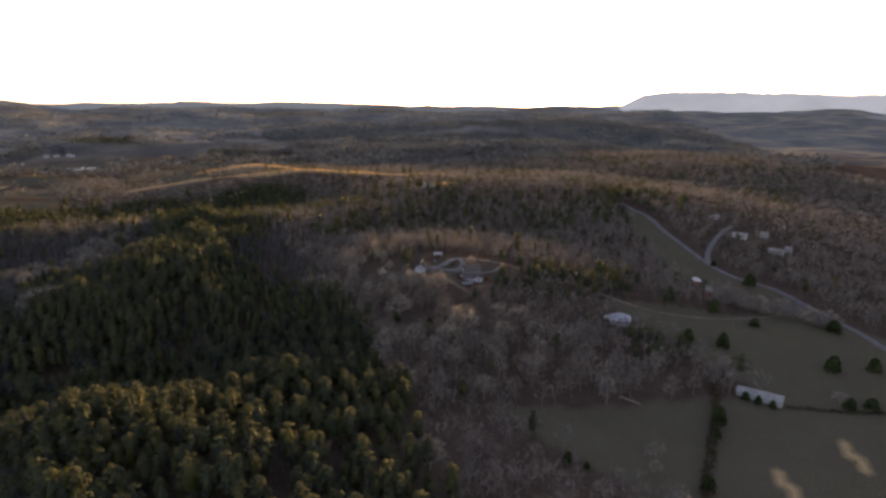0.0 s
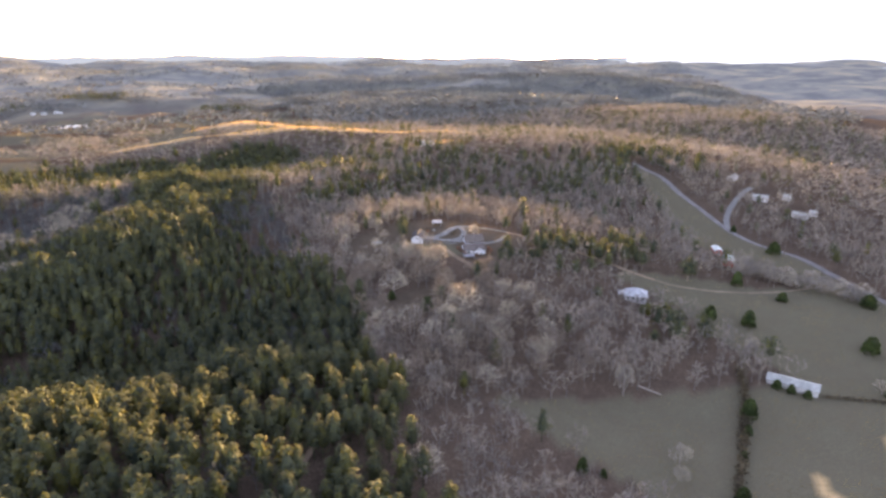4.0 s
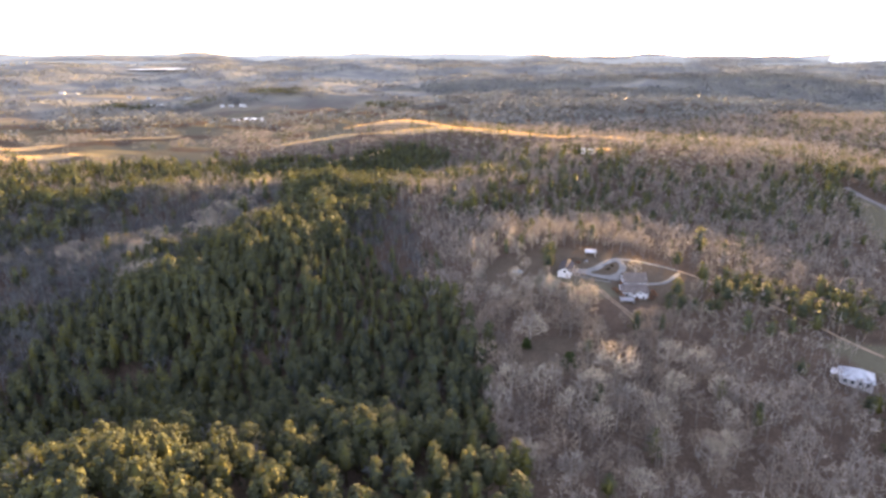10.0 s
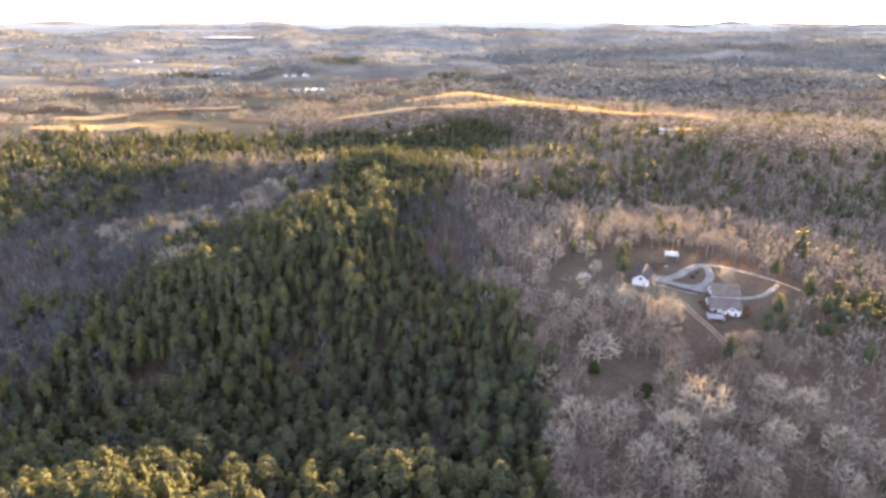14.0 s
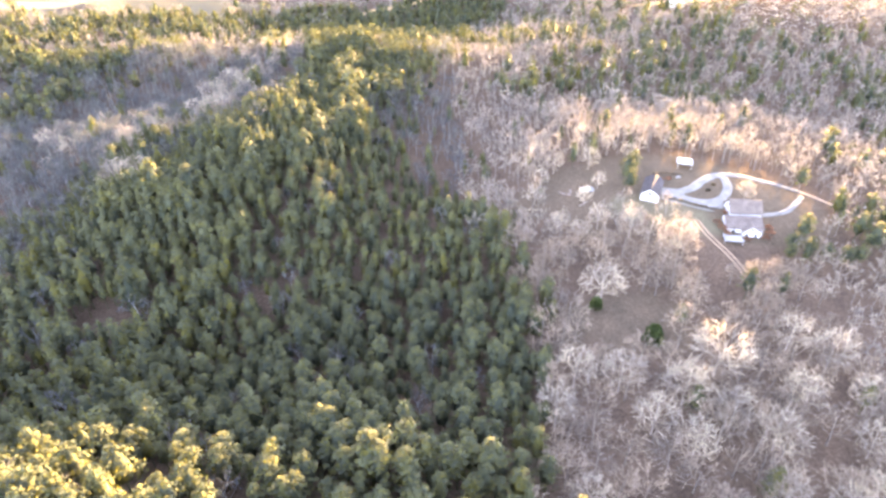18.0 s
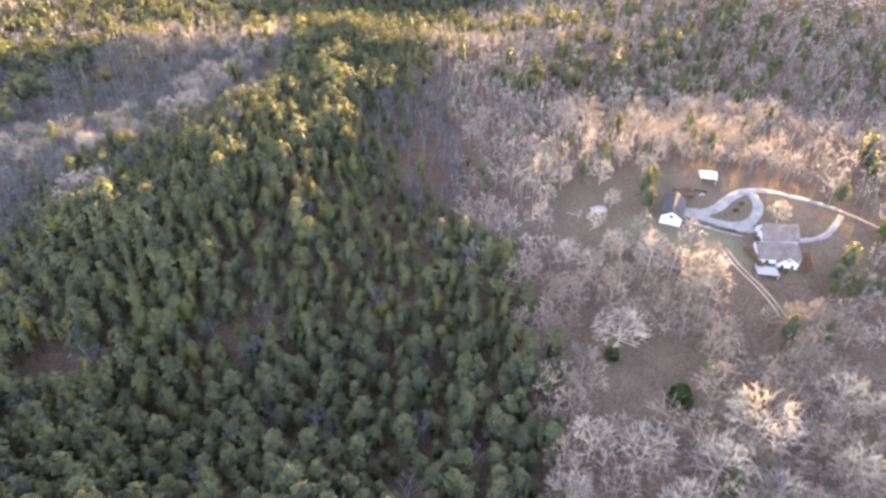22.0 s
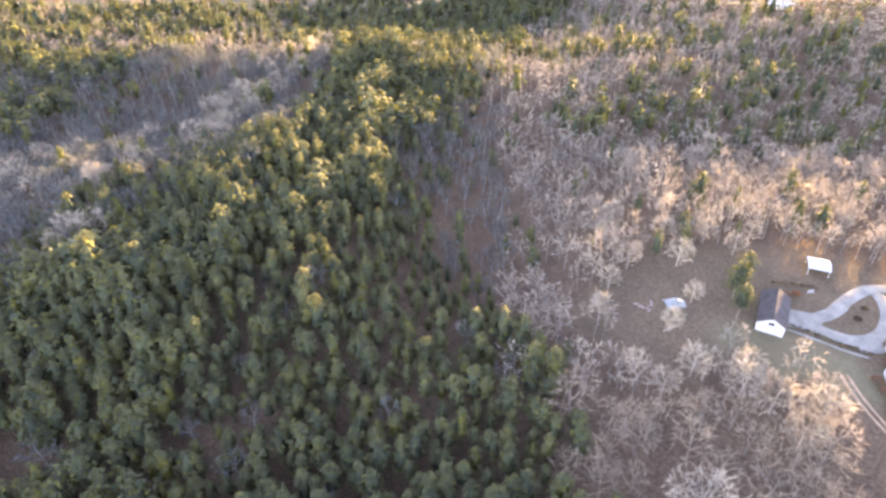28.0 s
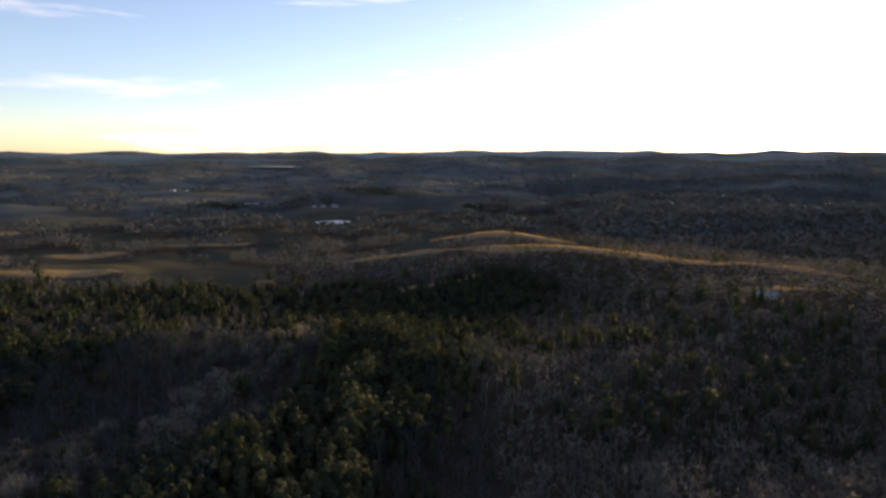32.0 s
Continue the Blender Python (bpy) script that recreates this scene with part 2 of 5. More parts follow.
def is_straw_or_sunlit(x, y):
    """Bald, dry hilltops that catch the last sun, the mown strips beyond the pines, and two sunlit streaks painted on
    the near pasture.
    """
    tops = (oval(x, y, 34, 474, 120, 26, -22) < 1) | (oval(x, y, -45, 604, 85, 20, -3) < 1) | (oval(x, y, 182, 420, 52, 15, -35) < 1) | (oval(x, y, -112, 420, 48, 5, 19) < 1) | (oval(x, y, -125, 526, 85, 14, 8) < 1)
    # The first two ovals paint sunlit streaks into the near pasture's colour.
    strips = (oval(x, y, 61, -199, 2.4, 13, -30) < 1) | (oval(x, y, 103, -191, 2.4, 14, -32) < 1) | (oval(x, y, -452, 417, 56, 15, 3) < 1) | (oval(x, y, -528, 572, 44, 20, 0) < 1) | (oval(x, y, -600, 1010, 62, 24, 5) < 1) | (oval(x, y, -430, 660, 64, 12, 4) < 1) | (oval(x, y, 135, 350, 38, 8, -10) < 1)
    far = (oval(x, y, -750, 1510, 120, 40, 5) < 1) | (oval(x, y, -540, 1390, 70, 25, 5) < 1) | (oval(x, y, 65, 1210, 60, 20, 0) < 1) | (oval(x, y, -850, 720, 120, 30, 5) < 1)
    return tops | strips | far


def wood_edge(x):
    """Where the woods behind the draw give way to grazing land."""
    return np.interp(x, [-600, -430, -300, -200, -115], [330, 358, 378, 398, 405])


def is_open(x, y):
    """Rolling grazing land beyond the pines, with patches of scrub and woodland."""
    land = ((y > wood_edge(x)) & (x < -115)) | ((y > 505) & (x < 60))
    patch = smooth_rand(x, y * 1.4, 34, 5) + 0.5 * (smooth_rand(x, y * 1.5, 12, 2) - 0.5)
    return land & ((patch < 0.6) | (oval(x, y, -425, 465, 85, 62) < 1)) & (oval(x, y, -100, 462, 80, 42, 19) > 1)


def smooth_rand(x, y, scale, seed):
    p = seed * 1.7
    return 0.5 + 0.25 * (np.sin(x / scale + p + 1.7 * np.sin(y / scale * 0.8 + p)) + np.sin(y / scale * 1.1 + 2 * p + 1.4 * np.sin(x / scale * 0.7)))


def axis(near_lo, near_hi, step, far, grow=1.07):
    """Even steps where the camera passes, growing towards the skyline."""
    vals = list(np.arange(near_lo, near_hi + step, step))
    d = step
    while vals[-1] < far:
        d *= grow
        vals.append(vals[-1] + d)
    d = step
    while vals[0] > -far:
        d *= grow
        vals.insert(0, vals[0] - d)
    return np.array(vals)


def mesh_from(name, verts, faces, material, smooth=False):
    me = bpy.data.meshes.new(name)
    n, k = faces.shape
    me.vertices.add(len(verts))
    me.vertices.foreach_set("co", np.asarray(verts, np.float32).ravel())
    me.loops.add(n * k)
    me.loops.foreach_set("vertex_index", faces.astype(np.int32).ravel())
    me.polygons.add(n)
    me.polygons.foreach_set("loop_start", np.arange(0, n * k, k, dtype=np.int32))
    if smooth:
        me.polygons.foreach_set("use_smooth", np.ones(n, bool))
    for one in (material if isinstance(material, list) else [material]):
        me.materials.append(one)
    me.update(calc_edges=True)
    return me


gx, gy = axis(-330, 330, 4.5, 4900), axis(-240, 480, 4.5, 4900)
X, Y = np.meshgrid(gx, gy)
verts = np.stack([X, Y, height(X, Y)], -1).reshape(-1, 3)
i = np.arange(len(gx) - 1)[None, :] + np.arange(len(gy) - 1)[:, None] * len(gx)
faces = np.stack([i, i + 1, i + 1 + len(gx), i + len(gx)], -1).reshape(-1, 4)
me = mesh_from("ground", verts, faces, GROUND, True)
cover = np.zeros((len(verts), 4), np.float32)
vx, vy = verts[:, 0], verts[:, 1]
cover[:, 0], cover[:, 1] = np.maximum(is_pasture(vx, vy), 0.85 * is_open(vx, vy)), is_straw_or_sunlit(vx, vy)
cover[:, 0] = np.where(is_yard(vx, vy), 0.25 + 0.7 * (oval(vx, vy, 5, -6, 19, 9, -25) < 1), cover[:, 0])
# Blue channel: how far the distance-greyed tones replace the local cover.
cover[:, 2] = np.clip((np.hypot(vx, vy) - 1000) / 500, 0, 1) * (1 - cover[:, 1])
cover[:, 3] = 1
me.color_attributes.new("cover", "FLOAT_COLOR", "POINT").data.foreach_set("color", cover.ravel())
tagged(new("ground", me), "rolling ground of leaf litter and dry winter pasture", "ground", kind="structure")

# ---- tree kinds: unit meshes, one metre tall, shaped in arrays ----
rng = np.random.default_rng(7)


def tube(a, b, ra, rb, sides=4):
    """A tapered limb from a to b."""
    a, b = np.asarray(a, float), np.asarray(b, float)
    w = (b - a) / (np.linalg.norm(b - a) + 1e-9)
    u = np.cross(w, (0.31, 0.87, 0.4))
    u /= np.linalg.norm(u)
    v = np.cross(w, u)
    ring = np.arange(sides) * 2 * np.pi / sides
    off = np.cos(ring)[:, None] * u + np.sin(ring)[:, None] * v
    vs = np.concatenate([a + ra * off, b + rb * off])
    k = np.arange(sides)
    n = (k + 1) % sides
    return vs, np.concatenate([np.stack([k, n, n + sides], -1), np.stack([k, n + sides, k + sides], -1)])


def joined(pieces):
    vs, fs, at = [], [], 0
    for v, f in pieces:
        vs.append(v)
        fs.append(f + at)
        at += len(v)
    return np.concatenate(vs), np.concatenate(fs)


def spray(centres, out, length, width, blades, spread):
    """Tufts: at every centre some slim blades that fan out."""
    n = len(centres) * blades
    c = np.repeat(centres, blades, 0)
    d = np.repeat(out, blades, 0) + rng.normal(0, spread, (n, 3))
    d /= np.linalg.norm(d, axis=1)[:, None] + 1e-9
    s = np.cross(d, rng.normal(0, 1, (n, 3)))
    s /= np.linalg.norm(s, axis=1)[:, None] + 1e-9
    ln = length * rng.uniform(0.7, 1.3, (n, 1))
    w = width * rng.uniform(0.7, 1.3, (n, 1))
    vs = np.stack([c - 0.35 * ln * d - 0.3 * w * s, c + 0.1 * ln * d + w * s, c + 0.65 * ln * d, c + 0.1 * ln * d - w * s], 1).reshape(-1, 3)
    q = np.arange(n)[:, None] * 4
    return vs, np.concatenate([q + (0, 1, 2), q + (0, 2, 3)])


def flakes(centres, normals, size, loose=0.45):
    """Leafy scraps: one small triangle at every centre, lying roughly across its normal."""
    n = len(centres)
    w = normals + rng.normal(0, loose, (n, 3))
    w /= np.linalg.norm(w, axis=1)[:, None] + 1e-9
    u = np.cross(w, rng.normal(0, 1, (n, 3)))
    u /= np.linalg.norm(u, axis=1)[:, None] + 1e-9
    v = np.cross(w, u)
    turn = rng.uniform(0, 6.28, n)[:, None] + np.array([0, 2.1, 4.2]) + rng.normal(0, 0.3, (n, 3))
    r = size * rng.uniform(0.55, 1.35, (n, 3))
    vs = centres[:, None] + (r * np.cos(turn))[..., None] * u[:, None] + (r * np.sin(turn))[..., None] * v[:, None]
    return vs.reshape(-1, 3), np.arange(3 * n).reshape(n, 3)


def slivers(starts, ways, length, width):
    """Twigs: one thin triangle each, from its foot along its way."""
    n = len(starts)
    d = ways / (np.linalg.norm(ways, axis=1)[:, None] + 1e-9)
    s = np.cross(d, rng.normal(0, 1, (n, 3)))
    s /= np.linalg.norm(s, axis=1)[:, None] + 1e-9
    w, ln = width * rng.uniform(0.7, 1.3, (n, 1)), length * rng.uniform(0.6, 1.4, (n, 1))
    vs = np.stack([starts - w * s, starts + w * s, starts + ln * d], 1)
    return vs.reshape(-1, 3), np.arange(3 * n).reshape(n, 3)


def pine_crown(clumps, per, low=0.24, wide=0.165, size=0.036, loose=0.28, blades=0, dome=0.18):
    """Branch ends in a rounded crown, each a puff of needle scraps, the widest at dome, closing to a blunt tip."""
    up = np.sort(rng.uniform(0, 1, clumps) ** 0.72)
    up[-1] = 1.0
    h = low + (0.955 - low) * up
    swell = np.where(up > dome, np.clip(1 - (np.clip(up - dome, 0, 1) / (1.02 - dome)) ** 1.9, 0, 1) ** 0.7, 0.62 + 0.38 * up / dome)
    r = wide * swell * rng.uniform(0.5, 1.1, clumps)
    r[-1] = 0
    a = np.arange(clumps) * 2.399 + rng.uniform(-0.5, 0.5, clumps)
    c = np.stack([r * np.cos(a), r * np.sin(a), h - 0.03 * (r / wide)], -1)
    ball = wide * 0.36 * (1.12 - 0.4 * up) * rng.uniform(0.75, 1.3, clumps)
    d = rng.normal(0, 1, (clumps, per, 3))
    d[..., 2] = np.abs(d[..., 2]) * np.where(rng.uniform(0, 1, (clumps, per)) < 0.2, -0.5, 1)
    d /= np.linalg.norm(d, axis=-1)[..., None]
    pts = c[:, None] + d * ball[:, None, None] * rng.uniform(0.6, 1.1, (clumps, per, 1)) * (1, 1, 0.75)
    crown = (pts - np.array([0, 0, low + 0.2])) * (1, 1, 0.6)
    crown /= np.linalg.norm(crown, axis=-1)[..., None]
    leaf = flakes(pts.reshape(-1, 3), (d + 1.0 * crown).reshape(-1, 3), size, loose)
    if not blades:
        return leaf
    # upswept tufts of needles at the branch ends
    out = np.stack([np.cos(a) * (0.25 + r / wide), np.sin(a) * (0.25 + r / wide), np.full(clumps, 0.85)], -1)
    out /= np.linalg.norm(out, axis=1)[:, None]
    tuft = spray(c + out * ball[:, None] * 0.6, out, 0.04, 0.006, blades, 0.45)
    return joined([leaf, tuft])


def core_cone(low, wide, top=0.93, sides=6):
    """The dark, close inside of a crown: widest low down, drawn in to a tip."""
    ring = np.arange(sides) * 2 * np.pi / sides
    rows = [np.stack([f * wide * np.cos(ring + q), f * wide * np.sin(ring + q), np.full(sides, low + (top - low) * g)], -1) for f, g, q in ((0.62, 0.17, 0.0), (0.5, 0.58, 0.5))]
    vs = np.concatenate(rows + [[[0, 0, top], [0, 0, low]]])
    k = np.arange(sides)
    n = (k + 1) % sides
    tip, foot = np.full(sides, 2 * sides), np.full(sides, 2 * sides + 1)
    return vs, np.concatenate([np.stack([k, n, n + sides], -1), np.stack([k, n + sides, k + sides], -1), np.stack([k + sides, n + sides, tip], -1), np.stack([n, k, foot], -1)])


def bare_limbs(limbs, fork, twigs, thick=0.012, wide=0.3, twig_w=0.0045, first=0.24, cheap=False, heart=0.47):
    """A leafless crown: trunk, rising limbs, forks that fan out and clusters of fine twigs, closing to a rounded dome.
    Returns the trunk, and the limbs and twigs together (with the number of limb faces)."""
    mid, dome = np.array([0, 0, heart]), np.array([wide, wide, 0.95 - heart])
    top = np.array([rng.normal(0, 0.03), rng.normal(0, 0.03), 0.66])
    trunk = [tube((0, 0, -0.03), (0, 0, first), thick * 1.25, thick, 3 if cheap else 5), tube((0, 0, first), top, thick, thick * 0.4, 3 if cheap else 5)]
    branches, starts, ways = [], [], []
    for k in range(limbs):
        f = (k + 0.5) / limbs
        a = k * 2.4 + rng.uniform(-0.4, 0.4)
        lift = -0.15 + 1.1 * f
        d = np.array([math.cos(a) * math.sqrt(max(0.03, 1 - lift ** 2)), math.sin(a) * math.sqrt(max(0.03, 1 - lift ** 2)), lift])
        reach = rng.uniform(0.72, 0.98)
        tip = mid + d * dome * reach * 0.82
        base = np.array([top[0] * f, top[1] * f, first + (0.58 - first) * f])
        elbow = base + (tip - base) * 0.5 + np.array([0, 0, -0.05 * (1 - f)])
        branches += [tube(base, elbow, thick * 0.55, thick * 0.36, 3), tube(elbow, tip, thick * 0.36, thick * 0.12, 3)]
        for j in range(fork):
            p = elbow + (tip - elbow) * rng.uniform(-0.2, 0.95)
            e = d + rng.normal(0, 0.42, 3)
            e[2] = max(e[2], -0.3)
            e /= np.linalg.norm(e)
            q = mid + e * dome * reach * rng.uniform(0.8, 1.0)
            if cheap:
                starts.append(p)
                ways.append((q - p) * 1.0)
            else:
                branches.append(tube(p, q, thick * 0.2, thick * 0.06, 3))
            out = (q - p) / (np.linalg.norm(q - p) + 1e-6)
            for _ in range(twigs):
                w = out * 0.5 + e * 0.7 + rng.normal(0, 0.55, 3)
                starts.append(p + (q - p) * rng.uniform(0.35, 1.0))
                ways.append(w / np.linalg.norm(w) * rng.uniform(0.035, 0.085))
    starts, ways = np.array(starts), np.array(ways)
    n = len(starts)
    s = np.cross(ways, rng.normal(0, 1, (n, 3)))
    s /= np.linalg.norm(s, axis=1)[:, None] + 1e-9
    w = twig_w * rng.uniform(0.7, 1.3, (n, 1))
    fine = np.stack([starts - w * s, starts + w * s, starts + ways], 1).reshape(-1, 3), np.arange(3 * n).reshape(n, 3)
    return joined(trunk), joined(branches + [fine]), sum(len(b[1]) for b in branches)


def bare_cheap(limbs, fork, twigs, thick=0.012, wide=0.3, twig_w=0.004, heart=0.47):
    """A light leafless tree for the joined woods."""
    trunk, crown, limb = bare_limbs(limbs, fork, twigs, thick, wide, twig_w, heart - 0.29, True, heart)
    v, f = joined([trunk, crown])
    return v, f, len(trunk[1]) + limb


def scatter(unit, spots, sizes, widths):
    """One mesh's vertices and faces of a unit tree set at many spots."""
    v, f = unit[:2]
    n, a = len(spots), rng.uniform(0, 2 * np.pi, len(spots))
    c, s = (np.cos(a) * sizes * widths)[:, None], (np.sin(a) * sizes * widths)[:, None]
    out = np.empty((n, len(v), 3), np.float32)
    out[:, :, 0] = v[None, :, 0] * c - v[None, :, 1] * s + spots[:, 0:1]
    out[:, :, 1] = v[None, :, 0] * s + v[None, :, 1] * c + spots[:, 1:2]
    out[:, :, 2] = v[None, :, 2] * sizes[:, None] + spots[:, 2:3]
    return out.reshape(-1, 3), (f[None] + (np.arange(n) * len(v))[:, None, None]).reshape(-1, 3)


def woods(name, units, spots, sizes, widths, material, label, category="trees"):
    """Many trees as one thing of stuff."""
    pick = rng.integers(0, len(units), len(spots))
    parts, slots = [], []
    for k, u in enumerate(units):
        if (pick == k).any():
            parts.append(scatter(u, spots[pick == k], sizes[pick == k], widths[pick == k]))
            limb = u[2] if len(u) > 2 else 0
            slots.append(np.tile(np.r_[np.ones(limb), np.zeros(len(u[1]) - limb)], int((pick == k).sum())))
    v, f = joined(parts)
    me = mesh_from(name, v, f, material)
    me.polygons.foreach_set("material_index", np.concatenate(slots).astype(np.int32))
    return tagged(new(name, me), label, category, kind="stuff")


def in_view(x, y):
    """The wedge of country before the flight line; behind it nothing is planted."""
    left = np.minimum(-95 - 0.86 * (y + 215), -95 - 0.95 * (y + 100))
    right = np.where(y < 100, -70 + 1.75 * (y + 317), 660 + 0.75 * (y - 100))
    return (y > -222) & (x > left - 15) & (x < right)


def jittered(x0, x1, y0, y1, step):
    nx, ny = int((x1 - x0) / step), int((y1 - y0) / step)
    X, Y = np.meshgrid(x0 + (np.arange(nx) + 0.5) * step, y0 + (np.arange(ny) + 0.5) * step)
    X = X + rng.uniform(-0.42, 0.42, X.shape) * step
    Y = Y + rng.uniform(-0.42, 0.42, Y.shape) * step
    X, Y = X.ravel(), Y.ravel()
    keep = in_view(X, Y)
    return X[keep], Y[keep]


DRAW = [(-189, 22), (-200, 50), (-212, 78), (-205, 98), (-191, 140), (-181, 172), (-176, 215), (-169, 255), (-160, 300)]


def draw_x(y):
    """The line of pale trees along the head of the draw."""
    return np.interp(y, [q[1] for q in DRAW], [q[0] for q in DRAW])


def pine_share(x, y):
    """How many of the trees at a place are pines."""
    left = np.interp(y, [-230, -70, -40, -10, 14, 34, 54, 75, 87, 111, 129, 174, 220, 262], [-420, -262, -232, -212, -200, -203, -191, -182, -172, -166, -160, -155, -158, -164])
    right = np.interp(y, [-230, -150, -100, -50, 0, 30, 60, 100, 140, 200, 260], [-54, -50, -44, -42, -46, -58, -74, -78, -66, -52, -46])
    left = left + 10 * (smooth_rand(x, y, 11, 2) - 0.5) + 8 * (smooth_rand(x, y, 4, 6) - 0.5)
    right = right + 12 * (smooth_rand(x, y, 10, 8) - 0.5) + 8 * (smooth_rand(x, y, 4, 5) - 0.5)
    core = np.clip((x - left) / 7, 0, 1) * np.clip((right - x) / np.interp(y, [-10, 40], [10, 30]), 0, 1) * (y < 300)
    share = np.where((x > -45) & (y < 20), 0.02, 0.05) + 0.9 * core
    share = np.maximum(share, 0.5 * (oval(x, y, 98, -17, 44, 12, -8) < 1))
    share = np.maximum(share, 0.25 * (oval(x, y, 92, -98, 20, 12, -10) < 1))
    # sparse pines between the spur and the draw, more of them beyond its far side
    share = np.maximum(share, 0.6 * ((x > draw_x(y) + np.interp(y, [0, 60, 80], [-36, -24, 5])) & (x < left + 4) & (y > -5) & (y < 125)))
    far_side = np.interp(y, [-70, 40, 95, 135, 189, 218, 235, 260, 300], [-300, -330, -330, -286, -282, -250, -226, -205, -190])
    share = np.maximum(share, (0.2 + 0.5 * smooth_rand(x, y, 13, 6)) * ((x < far_side + 10 * (smooth_rand(x, y, 7, 3) - 0.5)) & (y > 60) & (y < wood_edge(x))))
    share = np.maximum(share, 0.7 * smooth_rand(x, y, 12, 4) * ((x < -225) & (y > -75) & (y < 25)))
    share = np.maximum(share, 0.75 * ((y > 250) & (y < wood_edge(x)) & (x > -205) & (x < -45)))
    share = np.maximum(share, 0.88 * (oval(x, y, -62, 385, 58, 44, 12) < 1))
    share = np.maximum(share, 0.6 * np.exp(-((y - 205 - 0.12 * (x + 60)) / 14) ** 2) * ((x > -110) & (x < 110)))
    share = np.maximum(share, 0.38 * smooth_rand(x, y, 33, 3) * ((y > 110) & (x > -40)))
    return share


def on_road(x, y):
    edge = np.interp(y, [-130, -48, 8, 29, 70, 140], [214, 232, 234, 240, 252, 268])
    lane = np.abs(y - np.interp(x, [50, 75, 103, 110, 117, 122, 140, 181, 215], [16, 2, -29, -44, -54, -61, -71, -82, -82])) < np.where(x < 104, 2.0, 4.0)
    spur = np.abs(y - np.interp(x, [234, 266, 299], [10, 39, 58])) < 4
    return (np.abs(x - edge) < 6) & (y > -140) & (y < 160) | lane & (x > 50) & (x < 216) | spur & (x > 232) & (x < 300)


def clear(x, y):
    keep = ~is_pasture(x, y) & ~on_road(x, y)
    keep &= ~((np.abs(x + 83 - (y + 140) * 0.62) < 1.9) & (y < -132) & (y > -185))
    keep &= oval(x, y, -181, -33, 10, 6, 10) > 1
    for cx, cy, a, b, turn in ((24, -23, 16, 14, 0), (93, -66, 9.5, 9, 0), (188, -31, 17, 14, 0), (303, 42, 14, 9, 0), (300, 6, 14, 8, 0), (314, 85, 9, 7, 0), (112, 300, 16, 10, 0), (320, 36, 8, 6, 0)):
        keep &= oval(x, y, cx, cy, a, b, turn) > 1
    return keep


def bald(x, y):
    return is_straw_or_sunlit(x, y) | is_open(x, y)


# near woods
pines = [joined([pine_crown(26, 8, 0.28, 0.165, 0.029, 0.5), core_cone(0.3, 0.165, 0.95, 5), tube((0, 0, -0.05), (0, 0, 0.8), 0.013, 0.008, 3)]) for _ in range(10)]
close_bares = [bare_cheap(6, 6, 6, 0.009, 0.27, 0.005, 0.55) for _ in range(8)]
bares = [bare_cheap(6, 5, 5, 0.0085, 0.32, 0.0056, 0.5) for _ in range(9)]
hill_pines = [joined([pine_crown(17, 6, 0.28, 0.215, 0.046, 0.5, 0, 0.35), core_cone(0.32, 0.18, 0.92, 4)]) for _ in range(8)]
hill_bares = [bare_cheap(4, 4, 5, 0.0075, 0.3, 0.0085, 0.5) for _ in range(8)]
px, py = jittered(-330, 330, -222, 225, 4.1)
keep = clear(px, py)
px, py = px[keep], py[keep]
is_pine = rng.uniform(0, 1, len(px)) < pine_share(px, py)
sparse = rng.uniform(0, 1, len(px)) < np.where(is_pine, np.where(oval(px, py, -100, -40, 66, 60) < 1, 0.97, np.where(py < -82, 0.7, 0.93)), np.where(px < -62, np.where((px < -150) & (py > 0), np.where(np.abs(px - draw_x(py)) < 9, 0.2, 0.46), 0.6), np.where((px < 40) & (py < -15), 0.36, 0.5)))
px, py, is_pine = px[sparse], py[sparse], is_pine[sparse]


def at_ground(x, y):
    return np.stack([x, y, height(x, y) - 0.05], -1)


old = smooth_rand(px, py, 24, 1)
tall = np.clip((smooth_rand(px, py, 9, 4) - 0.6) * 9, 0, 3.2)
pine_h = np.where(px < -140, 13.5, 11.0) + 1.6 * (old - 0.5) + tall + 1.5 * (py < -95) + np.clip(rng.normal(0, 2.0, len(px)), -2.6, 4.5)
bare_h = 13.0 + np.where((px > -55) & (py < -15), -0.8, 0.0) + np.where(px < -150, 3.0, 0.0) + 4 * (smooth_rand(px, py, 31, 5) - 0.5) + rng.normal(0, 1.8, len(px))
# older pines stand along the spur above the hollow
spur = np.full(len(px), 1e9)
for (ax, ay), (bx, by) in zip([(-193, 13), (-170, 21), (-148, 28), (-127, 38), (-110, 72), (-110, 100), (-124, 150)], [(-170, 21), (-148, 28), (-127, 38), (-110, 72), (-110, 100), (-124, 150), (-123, 228)]):
    along = np.clip(((px - ax) * (bx - ax) + (py - ay) * (by - ay)) / ((bx - ax) ** 2 + (by - ay) ** 2), 0, 1)
    spur = np.minimum(spur, np.hypot(px - ax - along * (bx - ax), py - ay - along * (by - ay)))
pine_h = pine_h + 4.0 * np.clip(1.3 - spur / 9, 0, 1) * (smooth_rand(px, py, 5, 7) > 0.42)
pine_h = pine_h + 1.0 * span(py, -260, -84, 24) * (px < -66) * (smooth_rand(px, py, 6, 3) > 0.35)
pine_h = pine_h - 1.5 * span(px, -100, -40, 10) * span(py, -15, 110, 20)
pine_w, bare_w = rng.uniform(0.88, 1.32, len(px)) + 0.05 * (oval(px, py, -100, -40, 66, 60) < 1), rng.uniform(0.9, 1.3, len(px))
